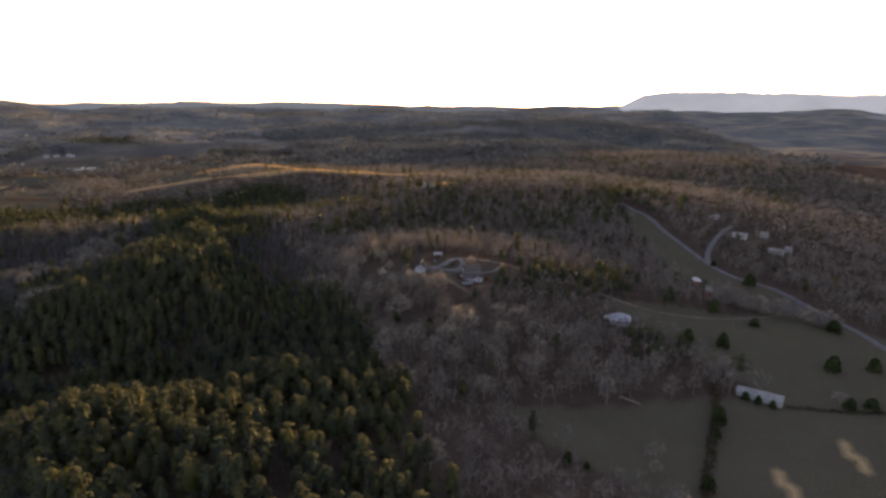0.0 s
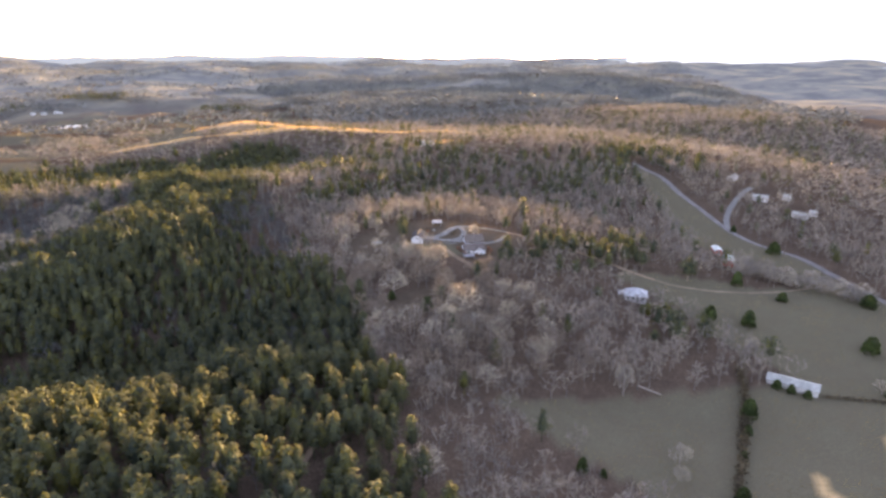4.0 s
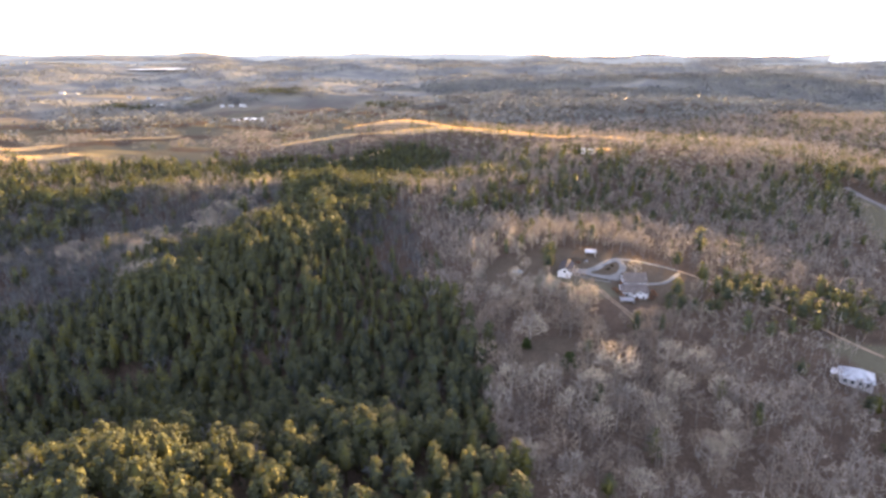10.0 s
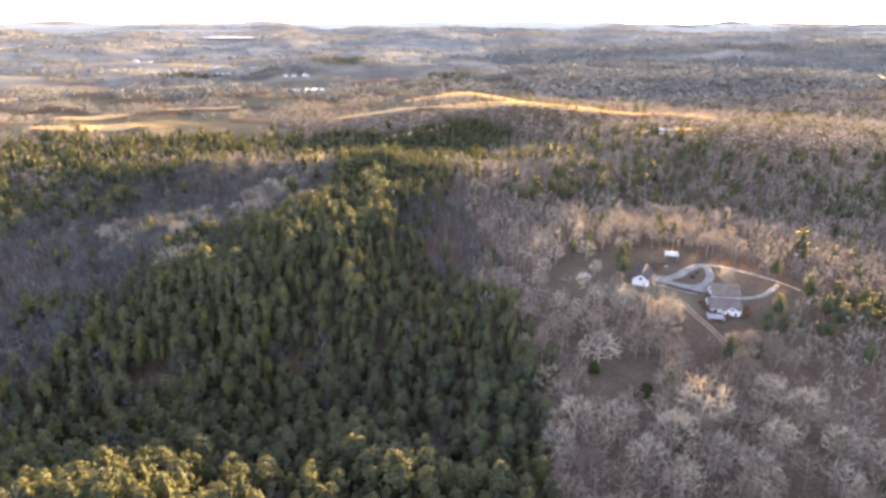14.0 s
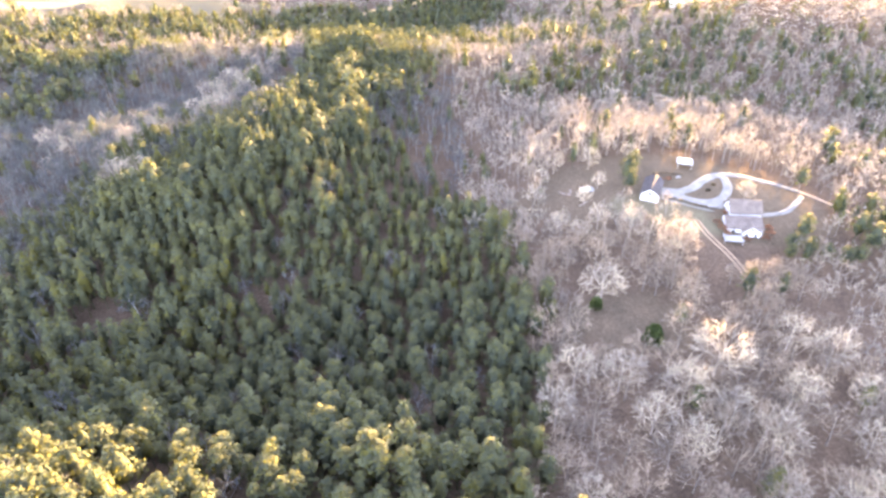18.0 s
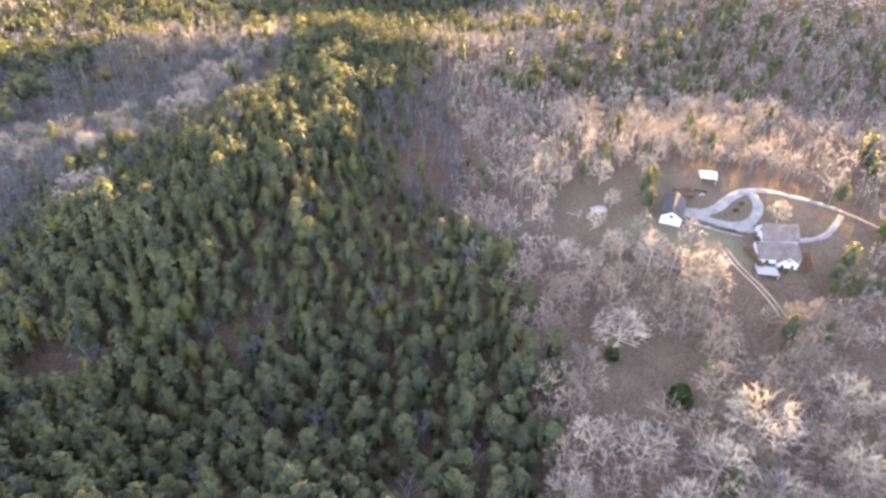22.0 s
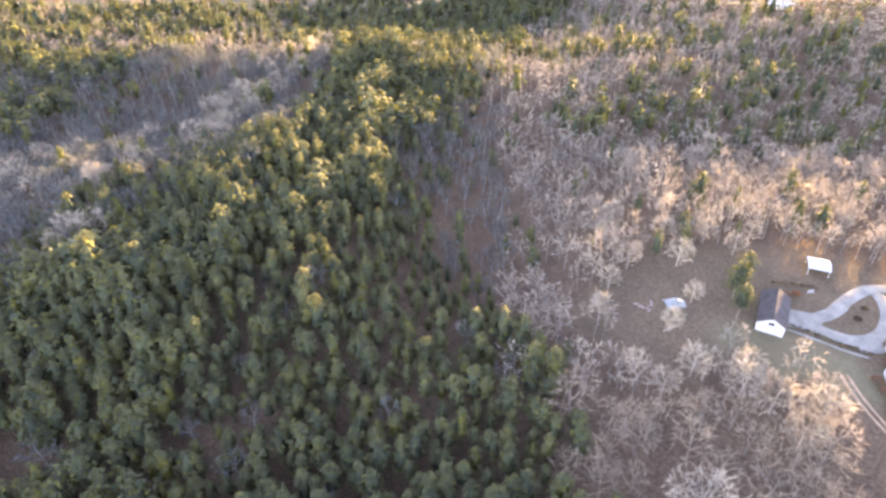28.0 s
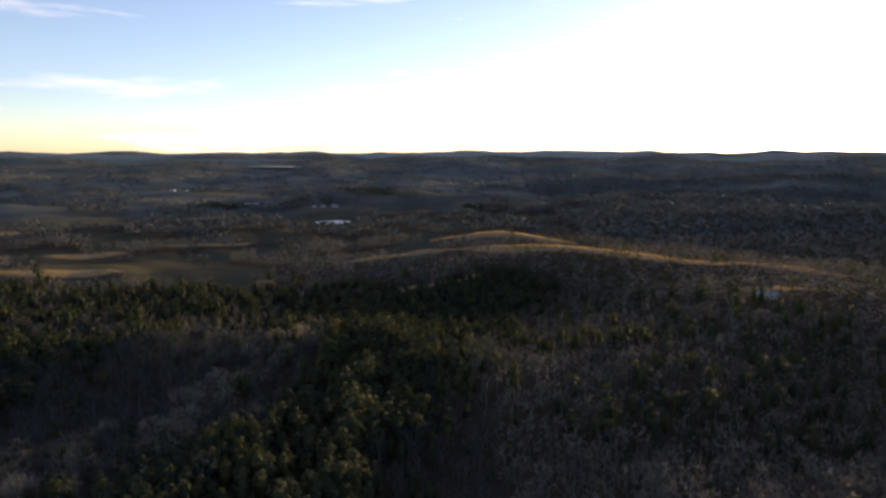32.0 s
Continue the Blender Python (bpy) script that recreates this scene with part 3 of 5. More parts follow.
pine_w = pine_w * np.where(py < -82, 1.12, 1.0) * (1 + 0.25 * np.clip(1.3 - spur / 9, 0, 1))
near_spots = at_ground(px, py)
hollow = is_pine & (oval(px, py, -100, -35, 72, 66) < 1)
single_pine = hollow & (oval(px, py, -92, -62, 47, 34) < 1)
single_bare = ~is_pine & (px > -52) & (px < 34) & (py > -120) & (py < -18)
beyond = (py > 105) | (px > 70)
k = is_pine & ~hollow & ~beyond
woods("pine_forest", pines, near_spots[k & (py > -80)], pine_h[k & (py > -80)], pine_w[k & (py > -80)], NEEDLE, "dense stand of green loblolly pines on a hillside")
k = k & (py <= -80)
knoll_pines = [joined([pine_crown(36, 12, 0.26, 0.165, 0.0215, 0.5, 2), core_cone(0.3, 0.165, 0.95, 5), tube((0, 0, -0.05), (0, 0, 0.8), 0.013, 0.008, 3)]) for _ in range(10)]
woods("pine_knoll", knoll_pines, near_spots[k], pine_h[k], pine_w[k], NEEDLE, "sunlit crowns of loblolly pines on the near knoll")
k = is_pine & ~hollow & beyond
woods("hill_pine_wood", hill_pines, near_spots[k], pine_h[k], pine_w[k], NEEDLE, "pines scattered along the back ridge")
k = hollow & ~single_pine
woods("pine_stand", [joined([pine_crown(30, 11, 0.27, 0.17, 0.025, 0.5, 3), core_cone(0.29, 0.17, 0.95, 5), tube((0, 0, -0.05), (0, 0, 0.8), 0.013, 0.008, 3)]) for _ in range(10)], near_spots[k], pine_h[k], pine_w[k], NEEDLE, "close-grown dark pines on the slopes of the hollow")
k = ~is_pine & ~single_bare
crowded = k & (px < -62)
woods("bare_stand", close_bares, near_spots[crowded], bare_h[crowded], bare_w[crowded], [SHADED_TWIG, SHADED_LIMB], "close-grown slim leafless hardwoods in the draw")
far_bare = k & ~crowded & beyond
woods("hill_bare_wood", hill_bares, near_spots[far_bare], bare_h[far_bare], bare_w[far_bare], [TWIG, LIMB], "leafless grey hardwoods on the back ridge")
k = k & ~crowded & ~beyond
woods("bare_forest", bares, near_spots[k], bare_h[k], bare_w[k], [TWIG, LIMB], "leafless grey winter hardwoods on brown litter")

# woods of the middle distance
mid_pines = [pine_crown(14, 7, 0.28, 0.22, 0.05, 0.5) for _ in range(8)]
mid_bares = [pine_crown(9, 4, 0.3, 0.3, 0.05, 0.8, 0, 0.4) for _ in range(6)]
kx, ky = jittered(-470, 150, 60, 430, 5.4)
keep = clear(kx, ky) & ~bald(kx, ky) & ~((np.abs(kx) < 330) & (ky < 225)) & (kx < -40 + 0.9 * (430 - ky))
kx, ky = kx[keep], ky[keep]
k = rng.uniform(0, 1, len(kx)) < pine_share(kx, ky)
thin = k | (rng.uniform(0, 1, len(kx)) < 0.75)
kx, ky, k = kx[thin], ky[thin], k[thin]
spots = at_ground(kx, ky)
size = 13.3 + np.clip(rng.normal(0, 3.0, len(kx)), -5, 7)
woods("hill_pine_wood", hill_pines, spots[k], size[k], rng.uniform(0.9, 1.35, k.sum()), NEEDLE, "pines mixed with bare trees on the hill behind the draw")
woods("hill_bare_wood", hill_bares, spots[~k], size[~k], rng.uniform(0.9, 1.3, (~k).sum()), [TWIG, LIMB], "leafless hardwoods on the hill behind the draw")

mx, my = jittered(-700, 700, -222, 640, 7.3)
keep = clear(mx, my) & ~bald(mx, my) & ~((np.abs(mx) < 330) & (my < 225)) & ~((mx > -470) & (mx < 150) & (my > 60) & (my < 430) & (mx < -40 + 0.9 * (430 - my)))
mx, my = mx[keep], my[keep]
k = rng.uniform(0, 1, len(mx)) < pine_share(mx, my)
spots = at_ground(mx, my)
size = 12.5 + rng.normal(0, 1.8, len(mx))
woods("pine_wood", mid_pines, spots[k], size[k], rng.uniform(0.9, 1.3, k.sum()), NEEDLE, "pines on the hills beyond the houses")
woods("bare_wood", mid_bares, spots[~k], size[~k], rng.uniform(0.9, 1.3, (~k).sum()), TWIG, "leafless hardwoods covering the farther slopes")

# dark plantations in the far valley
ux, uy = jittered(-760, 40, 1030, 1330, 7.5)
keep = (oval(ux, uy, -52, 1092, 62, 26, -28) < 1) | (oval(ux, uy, -640, 1160, 60, 16, 30) < 1) | (oval(ux, uy, -330, 1302, 70, 18, -8) < 1) | (oval(ux, uy, -480, 1190, 40, 12, 10) < 1)
ux, uy = ux[keep], uy[keep]
woods("pine_plantation", mid_pines, at_ground(ux, uy), rng.uniform(11, 15, len(ux)), rng.uniform(1.1, 1.5, len(ux)), NEEDLE, "dark blocks of planted pines in the far valley")

# far woods
far_units = [pine_crown(5, 3, 0.1, 0.42, 0.14, 0.5, 0, 0.4) for _ in range(6)]
farther_units = [pine_crown(5, 3, 0.1, 1.1, 0.2) for _ in range(6)]


def far_open(x, y):
    return smooth_rand(x, y * 1.6, 120, 9) + 0.3 * (smooth_rand(x, y * 1.6, 37, 4) - 0.5) > np.where(x > 60, 0.8, np.where(y < 1700, 0.6, 0.55))


fx, fy = jittered(-1500, 1500, 250, 1700, 11)
keep = ~bald(fx, fy) & ~((np.abs(fx) < 700) & (fy < 640)) & ~far_open(fx, fy) & (oval(fx, fy, -327, 905, 50, 90) > 1)
fx, fy = fx[keep], fy[keep]
woods("far_wood", far_units, at_ground(fx, fy), rng.uniform(9, 15, len(fx)), rng.uniform(1.1, 1.8, len(fx)), HAZED_WOOD, "far winter woodland over the low hills")
gx2, gy2 = jittered(-3400, 3400, 900, 3900, 34)
keep = ~((np.abs(gx2) < 1500) & (gy2 < 1700)) & ~far_open(gx2, gy2) & (np.hypot(gx2, gy2) < 4100) & (oval(gx2, gy2, -1095, 2830, 260, 220) > 1)
gx2, gy2 = gx2[keep], gy2[keep]
woods("distant_wood", farther_units, at_ground(gx2, gy2), rng.uniform(10, 15, len(gx2)), rng.uniform(1.0, 1.7, len(gx2)), HAZED_WOOD, "distant woodland below the skyline")


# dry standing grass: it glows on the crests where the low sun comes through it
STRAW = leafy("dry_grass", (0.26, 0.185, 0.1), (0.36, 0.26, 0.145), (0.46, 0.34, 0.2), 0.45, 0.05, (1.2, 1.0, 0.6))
WEED = leafy("field_grass", (0.11, 0.09, 0.05), (0.15, 0.125, 0.07), (0.2, 0.165, 0.09), 0.35, 0.06, (1.2, 1.05, 0.6))


def grass(name, x, y, tall, wide, material, label):
    up = np.column_stack([rng.normal(0, 0.25, (len(x), 2)), np.ones(len(x))])
    v, f = slivers(np.stack([x, y, height(x, y) - 0.05], -1), up, tall, wide)
    return tagged(new(name, mesh_from(name, v, f, material)), label, "grass", kind="stuff")


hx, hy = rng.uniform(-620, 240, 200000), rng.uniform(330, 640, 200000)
keep = is_straw_or_sunlit(hx, hy)
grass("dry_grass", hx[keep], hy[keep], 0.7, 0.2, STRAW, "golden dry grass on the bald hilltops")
wx, wy = rng.uniform(-20, 262, 90000), rng.uniform(-222, 140, 90000)
keep = is_pasture(wx, wy) & in_view(wx, wy) & ~is_yard(wx, wy) & ~on_road(wx, wy)
keep &= (smooth_rand(wx, wy, 7, 6) + rng.uniform(-0.3, 0.3, len(wx))) > 0.45
grass("field_grass", wx[keep], wy[keep], 0.45, 0.12, WEED, "dull tussocks of winter grass in the fields")


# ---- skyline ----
# Self-lit distance: the haze over far ridges is put in as emission.
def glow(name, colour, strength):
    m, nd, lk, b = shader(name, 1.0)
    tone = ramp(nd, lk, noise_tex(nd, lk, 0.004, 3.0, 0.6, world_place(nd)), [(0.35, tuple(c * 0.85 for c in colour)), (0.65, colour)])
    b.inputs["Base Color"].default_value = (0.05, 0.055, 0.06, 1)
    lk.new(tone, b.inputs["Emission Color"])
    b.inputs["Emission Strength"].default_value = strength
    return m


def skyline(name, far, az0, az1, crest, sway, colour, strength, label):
    """A distant range: an uneven ridge with a sloping near side, glowing in place of haze."""
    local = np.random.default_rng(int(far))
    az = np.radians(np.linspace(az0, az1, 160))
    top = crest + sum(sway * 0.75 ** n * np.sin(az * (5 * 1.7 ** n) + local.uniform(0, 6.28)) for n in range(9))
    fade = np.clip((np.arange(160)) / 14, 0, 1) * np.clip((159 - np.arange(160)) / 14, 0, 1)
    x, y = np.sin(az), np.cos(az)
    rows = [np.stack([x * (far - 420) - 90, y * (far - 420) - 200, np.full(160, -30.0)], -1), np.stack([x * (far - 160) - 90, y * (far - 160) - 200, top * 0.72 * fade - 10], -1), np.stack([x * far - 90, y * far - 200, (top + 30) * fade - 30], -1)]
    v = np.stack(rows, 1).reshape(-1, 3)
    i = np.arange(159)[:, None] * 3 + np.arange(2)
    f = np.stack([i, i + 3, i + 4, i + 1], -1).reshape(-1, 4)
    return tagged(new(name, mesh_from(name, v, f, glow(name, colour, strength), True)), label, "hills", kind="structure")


skyline("backdrop", 4050, -75, 75, 42, 8, (0.34, 0.47, 0.5), 0.038, "pale ridge below the skyline, its haze painted as glow")
skyline("backdrop", 4600, -75, 75, 78, 7, (0.38, 0.52, 0.56), 0.058, "palest glowing ridge on the skyline")
skyline("backdrop", 4650, 36, 88, 172, 9, (0.44, 0.58, 0.66), 0.15, "long flat-topped mountain with its bright haze painted as glow")


# ---- things: helpers ----
def thing(name, x, y, turn, label, category, group="", z=None):
    ob = new(name)
    ob.matrix_world = pose(x, y, float(height(x, y)) if z is None else z, 0, 0, turn)
    return tagged(ob, label, category, group)


def part(name, bm, material, parent, label=""):
    me = bpy.data.meshes.new(name)
    bm.to_mesh(me)
    bm.free()
    me.materials.append(material)
    ob = new(name, me)
    ob.parent = parent
    if label:
        ob["label"] = label
    return ob


def array_part(name, vf, material, parent, label=""):
    ob = new(name, mesh_from(name, vf[0], vf[1], material))
    ob.parent = parent
    if label:
        ob["label"] = label
    return ob


def solid(points, faces):
    bm = bmesh.new()
    vs = [bm.verts.new(p) for p in points]
    for f in faces:
        bm.faces.new([vs[k] for k in f])
    bmesh.ops.recalc_face_normals(bm, faces=bm.faces)
    return bm


def block(x0, x1, y0, y1, z0, z1, bevel=0.0):
    bm = solid([(x, y, z) for z in (z0, z1) for y in (y0, y1) for x in (x0, x1)], [(0, 1, 3, 2), (4, 6, 7, 5), (0, 4, 5, 1), (2, 3, 7, 6), (0, 2, 6, 4), (1, 5, 7, 3)])
    if bevel:
        bmesh.ops.bevel(bm, geom=bm.edges[:], offset=bevel, segments=2, affect="EDGES")
    return bm


def gable_body(length, depth, low, eave, ridge):
    """Walls under a ridge that runs along x."""
    a, d = length / 2, depth / 2
    ring = [(-d, low), (d, low), (d, eave), (0, ridge), (-d, eave)]
    pts = [(x, y, z) for x in (-a, a) for y, z in ring]
    return solid(pts, [tuple(range(5)), tuple(range(9, 4, -1))] + [(k, (k + 1) % 5, 5 + (k + 1) % 5, 5 + k) for k in range(5)])


def roof_plane(length, y_eave, z_eave, y_ridge, z_ridge, over=0.45, thick=0.16):
    """One slope of a roof along x, carried past the wall."""
    run = math.hypot(y_eave - y_ridge, z_eave - z_ridge)
    ey, ez = y_eave + (y_eave - y_ridge) / run * over, z_eave + (z_eave - z_ridge) / run * over
    a = length / 2 + over
    pts = [(x, y, z + h) for h in (0.02, 0.02 + thick) for x in (-a, a) for y, z in ((ey, ez), (y_ridge, z_ridge))]
    return solid(pts, [(0, 1, 3, 2), (4, 6, 7, 5), (0, 2, 6, 4), (1, 5, 7, 3), (0, 4, 5, 1), (2, 3, 7, 6)])


def window(parent, side, at, z, w, h, off, frame_mat, pane_mat, name="window"):
    """A framed window or door set into a wall: side f, b (walls along x) or l, r (gable ends)."""
    flip = {"f": (1, 0, 0, -1), "b": (1, 0, 0, 1), "l": (0, 1, -1, 0), "r": (0, 1, 1, 0)}[side]
    ux, uy, nx, ny = flip

    def bar(u0, u1, z0, z1, d0, d1):
        xs = sorted((ux * u0 + nx * (off + d0), ux * u1 + nx * (off + d1)))
        ys = sorted((uy * u0 + ny * (off + d0), uy * u1 + ny * (off + d1)))
        return xs[0], xs[1], ys[0], ys[1], z0, z1

    f = new(name)
    f.parent = parent
    t = 0.09
    rims = ((at - w / 2 - t, at + w / 2 + t, z + h / 2, z + h / 2 + t), (at - w / 2 - t, at + w / 2 + t, z - h / 2 - t, z - h / 2), (at - w / 2 - t, at - w / 2, z - h / 2, z + h / 2), (at + w / 2, at + w / 2 + t, z - h / 2, z + h / 2))
    for u0, u1, z0, z1 in rims:
        part("window_frame", block(*bar(u0, u1, z0, z1, 0.0, 0.07)), frame_mat, f)
    part("pane", block(*bar(at - w / 2, at + w / 2, z - h / 2, z + h / 2, 0.004, 0.03)), pane_mat, f)
    return f


WHITE_SIDING = speckled("white_siding", [(0.3, (0.32, 0.335, 0.35)), (0.7, (0.41, 0.425, 0.44))], 2.0, 0.6, 0.1, 0.3)
GREY_SIDING = speckled("grey_siding", [(0.3, (0.26, 0.26, 0.26)), (0.7, (0.37, 0.37, 0.365))], 2.0, 0.7, 0.1, 0.3)
SHINGLE = speckled("brown_shingle", [(0.3, (0.058, 0.05, 0.047)), (0.7, (0.105, 0.092, 0.086))], 5.0, 0.9, 0.4, 0.5)
DARK_SHINGLE = speckled("dark_shingle", [(0.3, (0.028, 0.027, 0.03)), (0.7, (0.05, 0.048, 0.052))], 5.0, 0.9, 0.4, 0.5)
WHITE_METAL = speckled("white_metal_roof", [(0.3, (0.2, 0.22, 0.24)), (0.7, (0.28, 0.3, 0.32))], 1.2, 0.75, 0.1, 0.4)
PALE_METAL = speckled("weathered_metal_roof", [(0.3, (0.15, 0.165, 0.16)), (0.7, (0.24, 0.255, 0.245))], 0.8, 0.45, 0.1, 0.25)
TEAL_METAL = speckled("teal_metal_roof", [(0.3, (0.14, 0.2, 0.205)), (0.7, (0.22, 0.285, 0.29))], 1.0, 0.45, 0.1, 0.3)
RED_BOARD = speckled("red_boards", [(0.3, (0.16, 0.04, 0.03)), (0.7, (0.26, 0.075, 0.055))], 3.0)
GRAVEL = speckled("gravel", [(0.3, (0.088, 0.09, 0.087)), (0.7, (0.145, 0.147, 0.143))], 4.0, 0.95, 0.5, 0.3)
ASPHALT = speckled("asphalt", [(0.3, (0.08, 0.078, 0.078)), (0.7, (0.13, 0.128, 0.127))], 3.0, 0.9, 0.2, 0.2)
DIRT = speckled("worn_dirt", [(0.3, (0.15, 0.11, 0.08)), (0.7, (0.24, 0.18, 0.13))], 2.0, 0.95, 0.4, 0.2)
LANE = speckled("grassy_lane", [(0.3, (0.1, 0.085, 0.062)), (0.7, (0.165, 0.135, 0.1))], 1.5, 0.95, 0.4, 0.15)
DECKING = speckled("weathered_decking", [(0.3, (0.14, 0.145, 0.155)), (0.7, (0.22, 0.225, 0.235))], 4.0)
RUST = speckled("rusty_scrap", [(0.3, (0.08, 0.04, 0.03)), (0.7, (0.17, 0.1, 0.07))], 3.0)
TARP = speckled("faded_blue_tarp", [(0.3, (0.07, 0.09, 0.1)), (0.7, (0.115, 0.135, 0.15))], 1.5, 0.5, 0.3)
HEDGE = leafy("hedge_leaves", (0.03, 0.028, 0.02), (0.06, 0.05, 0.035), (0.1, 0.08, 0.055), 0.15)
STONE = speckled("pale_stone", [(0.3, (0.4, 0.36, 0.32)), (0.7, (0.6, 0.55, 0.5))], 3.0)
GLASS, _, _, gb = shader("window_glass", 0.08)
gb.inputs["Base Color"].default_value, gb.inputs["Specular IOR Level"].default_value = (0.03, 0.035, 0.04, 1), 0.6
WATER, _, _, wb = shader("pond_water", 0.3)
wb.inputs["Base Color"].default_value, wb.inputs["Specular IOR Level"].default_value = (0.03, 0.04, 0.05, 1), 0.6

# ---- single trees that the flight passes nearest ----
pine_kinds = []
for _ in range(6):
    pine_kinds.append((joined([pine_crown(34, 13, 0.26, 0.172, 0.0225, 0.5, 4), core_cone(0.28, 0.172, 0.95)]), joined([tube((0, 0, -0.05), (0, 0, 0.5), 0.015, 0.011, 6), tube((0, 0, 0.5), (0, 0, 0.97), 0.011, 0.002, 5)])))
bare_kinds = [bare_limbs(10, 6, 14, 0.011, 0.37, 0.0027, 0.18) for _ in range(6)]


def plant_all(name, kinds, mats, rows, label, category, group):
    for kind in range(len(kinds)):
        mine = rows[kind::len(kinds)]
        if not mine:
            continue
        ob = tagged(new(name), label, category, group)
        for part_name, vf, mat in zip(("crown", "trunk"), kinds[kind], mats):
            array_part(part_name, vf, mat, ob)
        for n, (spot, h, w) in enumerate(mine):
            m = Matrix.LocRotScale(Vector([float(v) for v in spot]), Euler((0, 0, n * 2.399 + kind)), Vector((h * w, h * w, h)))
            if n:
                copy_thing(ob, m)
        spot, h, w = mine[0]
        ob.matrix_basis = Matrix.LocRotScale(Vector([float(v) for v in spot]), Euler((0, 0, kind)), Vector((h * w, h * w, h)))


k = single_pine
plant_all("pine_tree", pine_kinds, (NEEDLE, BARK), list(zip(near_spots[k], pine_h[k], pine_w[k])), "young green loblolly pine in a dense stand", "pine tree", "pines in the hollow")
k = single_bare
plant_all("bare_tree", [(b, a) for a, b, _ in bare_kinds], (GREY_TWIG, LIMB), list(zip(near_spots[k], bare_h[k], bare_w[k])), "leafless grey hardwood with fine twigs", "tree", "bare trees below the house")


def stand(places):
    return [(at_ground(np.array([x]), np.array([y]))[0], h, w) for x, y, h, w in places]


pale_kinds = [(b, a) for a, b, _ in (bare_limbs(14, 8, 19, 0.012, 0.46, 0.0024, 0.2) for _ in range(5))]
plant_all("sycamore", pale_kinds, (PALE_TWIG, PALE_BARK), stand([(-26, -42, 15, 1.15), (-40, -72, 16, 0.95), (-47, -84, 15, 0.9), (-29, -74, 16, 1.0), (-3, -70, 20, 1.05), (-14, -78, 16, 1.0), (38, -130, 16, 0.7), (-52, -157, 14, 1.1), (-38, 10, 10, 0.85), (28, -68, 15, 1.0), (4, -90, 15, 1.05), (-44, -106, 12, 1.2), (-57, -108, 10, 1.2), (-14, -118, 14, 0.9), (0, -104, 14, 0.9), (20, -103, 13, 0.9), (-24, -86, 15, 1.0), (31, -81, 14, 1.0), (-32, -112, 13, 0.9), (13, -106, 14, 0.9), (-4, -84, 15, 0.9), (-190, 27, 16, 1.2), (-213, 80, 17, 1.1), (-207, 97, 17, 1.1), (-192, 142, 17, 1.1), (-184, 128, 16, 1.0), (-181, 174, 17, 1.1), (-6, -20, 12, 1.2), (3, -22, 12, 1.2), (-9, -12, 11, 1.0), (34, 1, 9, 1.0), (14, -80, 15, 1.0), (26, -92, 14, 0.9), (-16, -92, 14, 1.0), (20, -62, 14, 1.0), (-22, 3, 9, 0.9), (-15, 27, 11, 1.0), (-28, 28, 11, 0.9), (136, -163, 8, 1.2), (116, -119, 7, 1.3), (30, -169, 8, 1.2), (-2, -182, 8, 1.2), (24, -176, 6, 1.2), (-22, 112, 13, 0.9), (-32, 43, 10, 0.9), (-16, 41, 10, 1.0), (35, 66, 12, 0.9), (1, 31, 9, 1.0), (-19, 91, 13, 0.9), (8, 97, 12, 0.9), (42, 54, 11, 1.0), (-34, 21, 9, 1.0), (-15, 12, 8, 0.9), (-33, -8, 10, 1.0), (-20, -10, 11, 1.0), (-11, -16, 12, 1.1), (-12, 51, 12, 1.0), (-5, 38, 10, 0.9), (-29, 51, 12, 0.9), (7, 37, 9, 0.9), (33, 79, 12, 0.9), (17, 81, 12, 0.9), (-27, -14, 10, 1.0), (-3, -28, 12, 1.1)]), "pale sycamore with a wide leafless crown", "tree", "pale trees")
band = np.random.default_rng(9)
plant_all("sycamore", pale_kinds, (PALE_TWIG, PALE_BARK), stand([(float(draw_x(20 + 5.0 * k)) + band.normal(-3, 9), 20 + 5.0 * k + band.normal(0, 5), band.uniform(11, 19), band.uniform(0.8, 1.15)) for k in range(52)] + [(-275, 113, 13, 0.9), (-265, 118, 15, 1.0), (-239, 108, 17, 1.1), (-205, 72, 13, 0.9), (-242, 81, 15, 1.0), (-205, 43, 17, 1.1), (-250, 72, 13, 0.9), (-229, 131, 15, 1.0), (-221, 133, 17, 1.1), (-206, 120, 13, 0.9), (-231, 125, 15, 1.0), (-203, 162, 17, 1.1), (-198, 142, 13, 0.9), (-200, 168, 15, 1.0), (-192, 176, 17, 1.1), (-194, 107, 13, 0.9), (-246, 99, 15, 1.0), (-258, 93, 17, 1.1), (-201, 59, 13, 0.9)]), "pale sycamore with a wide leafless crown among pines", "tree", "pale trees along the draw")
broad_kinds = [(joined([pine_crown(44, 12, 0.3, 0.19, 0.026, 0.5, 3, 0.4), core_cone(0.34, 0.18, 0.93)]), joined([tube((0, 0, -0.05), (0, 0, 0.5), 0.016, 0.011, 6), tube((0, 0, 0.5), (0, 0, 0.94), 0.011, 0.002, 5)])) for _ in range(4)]
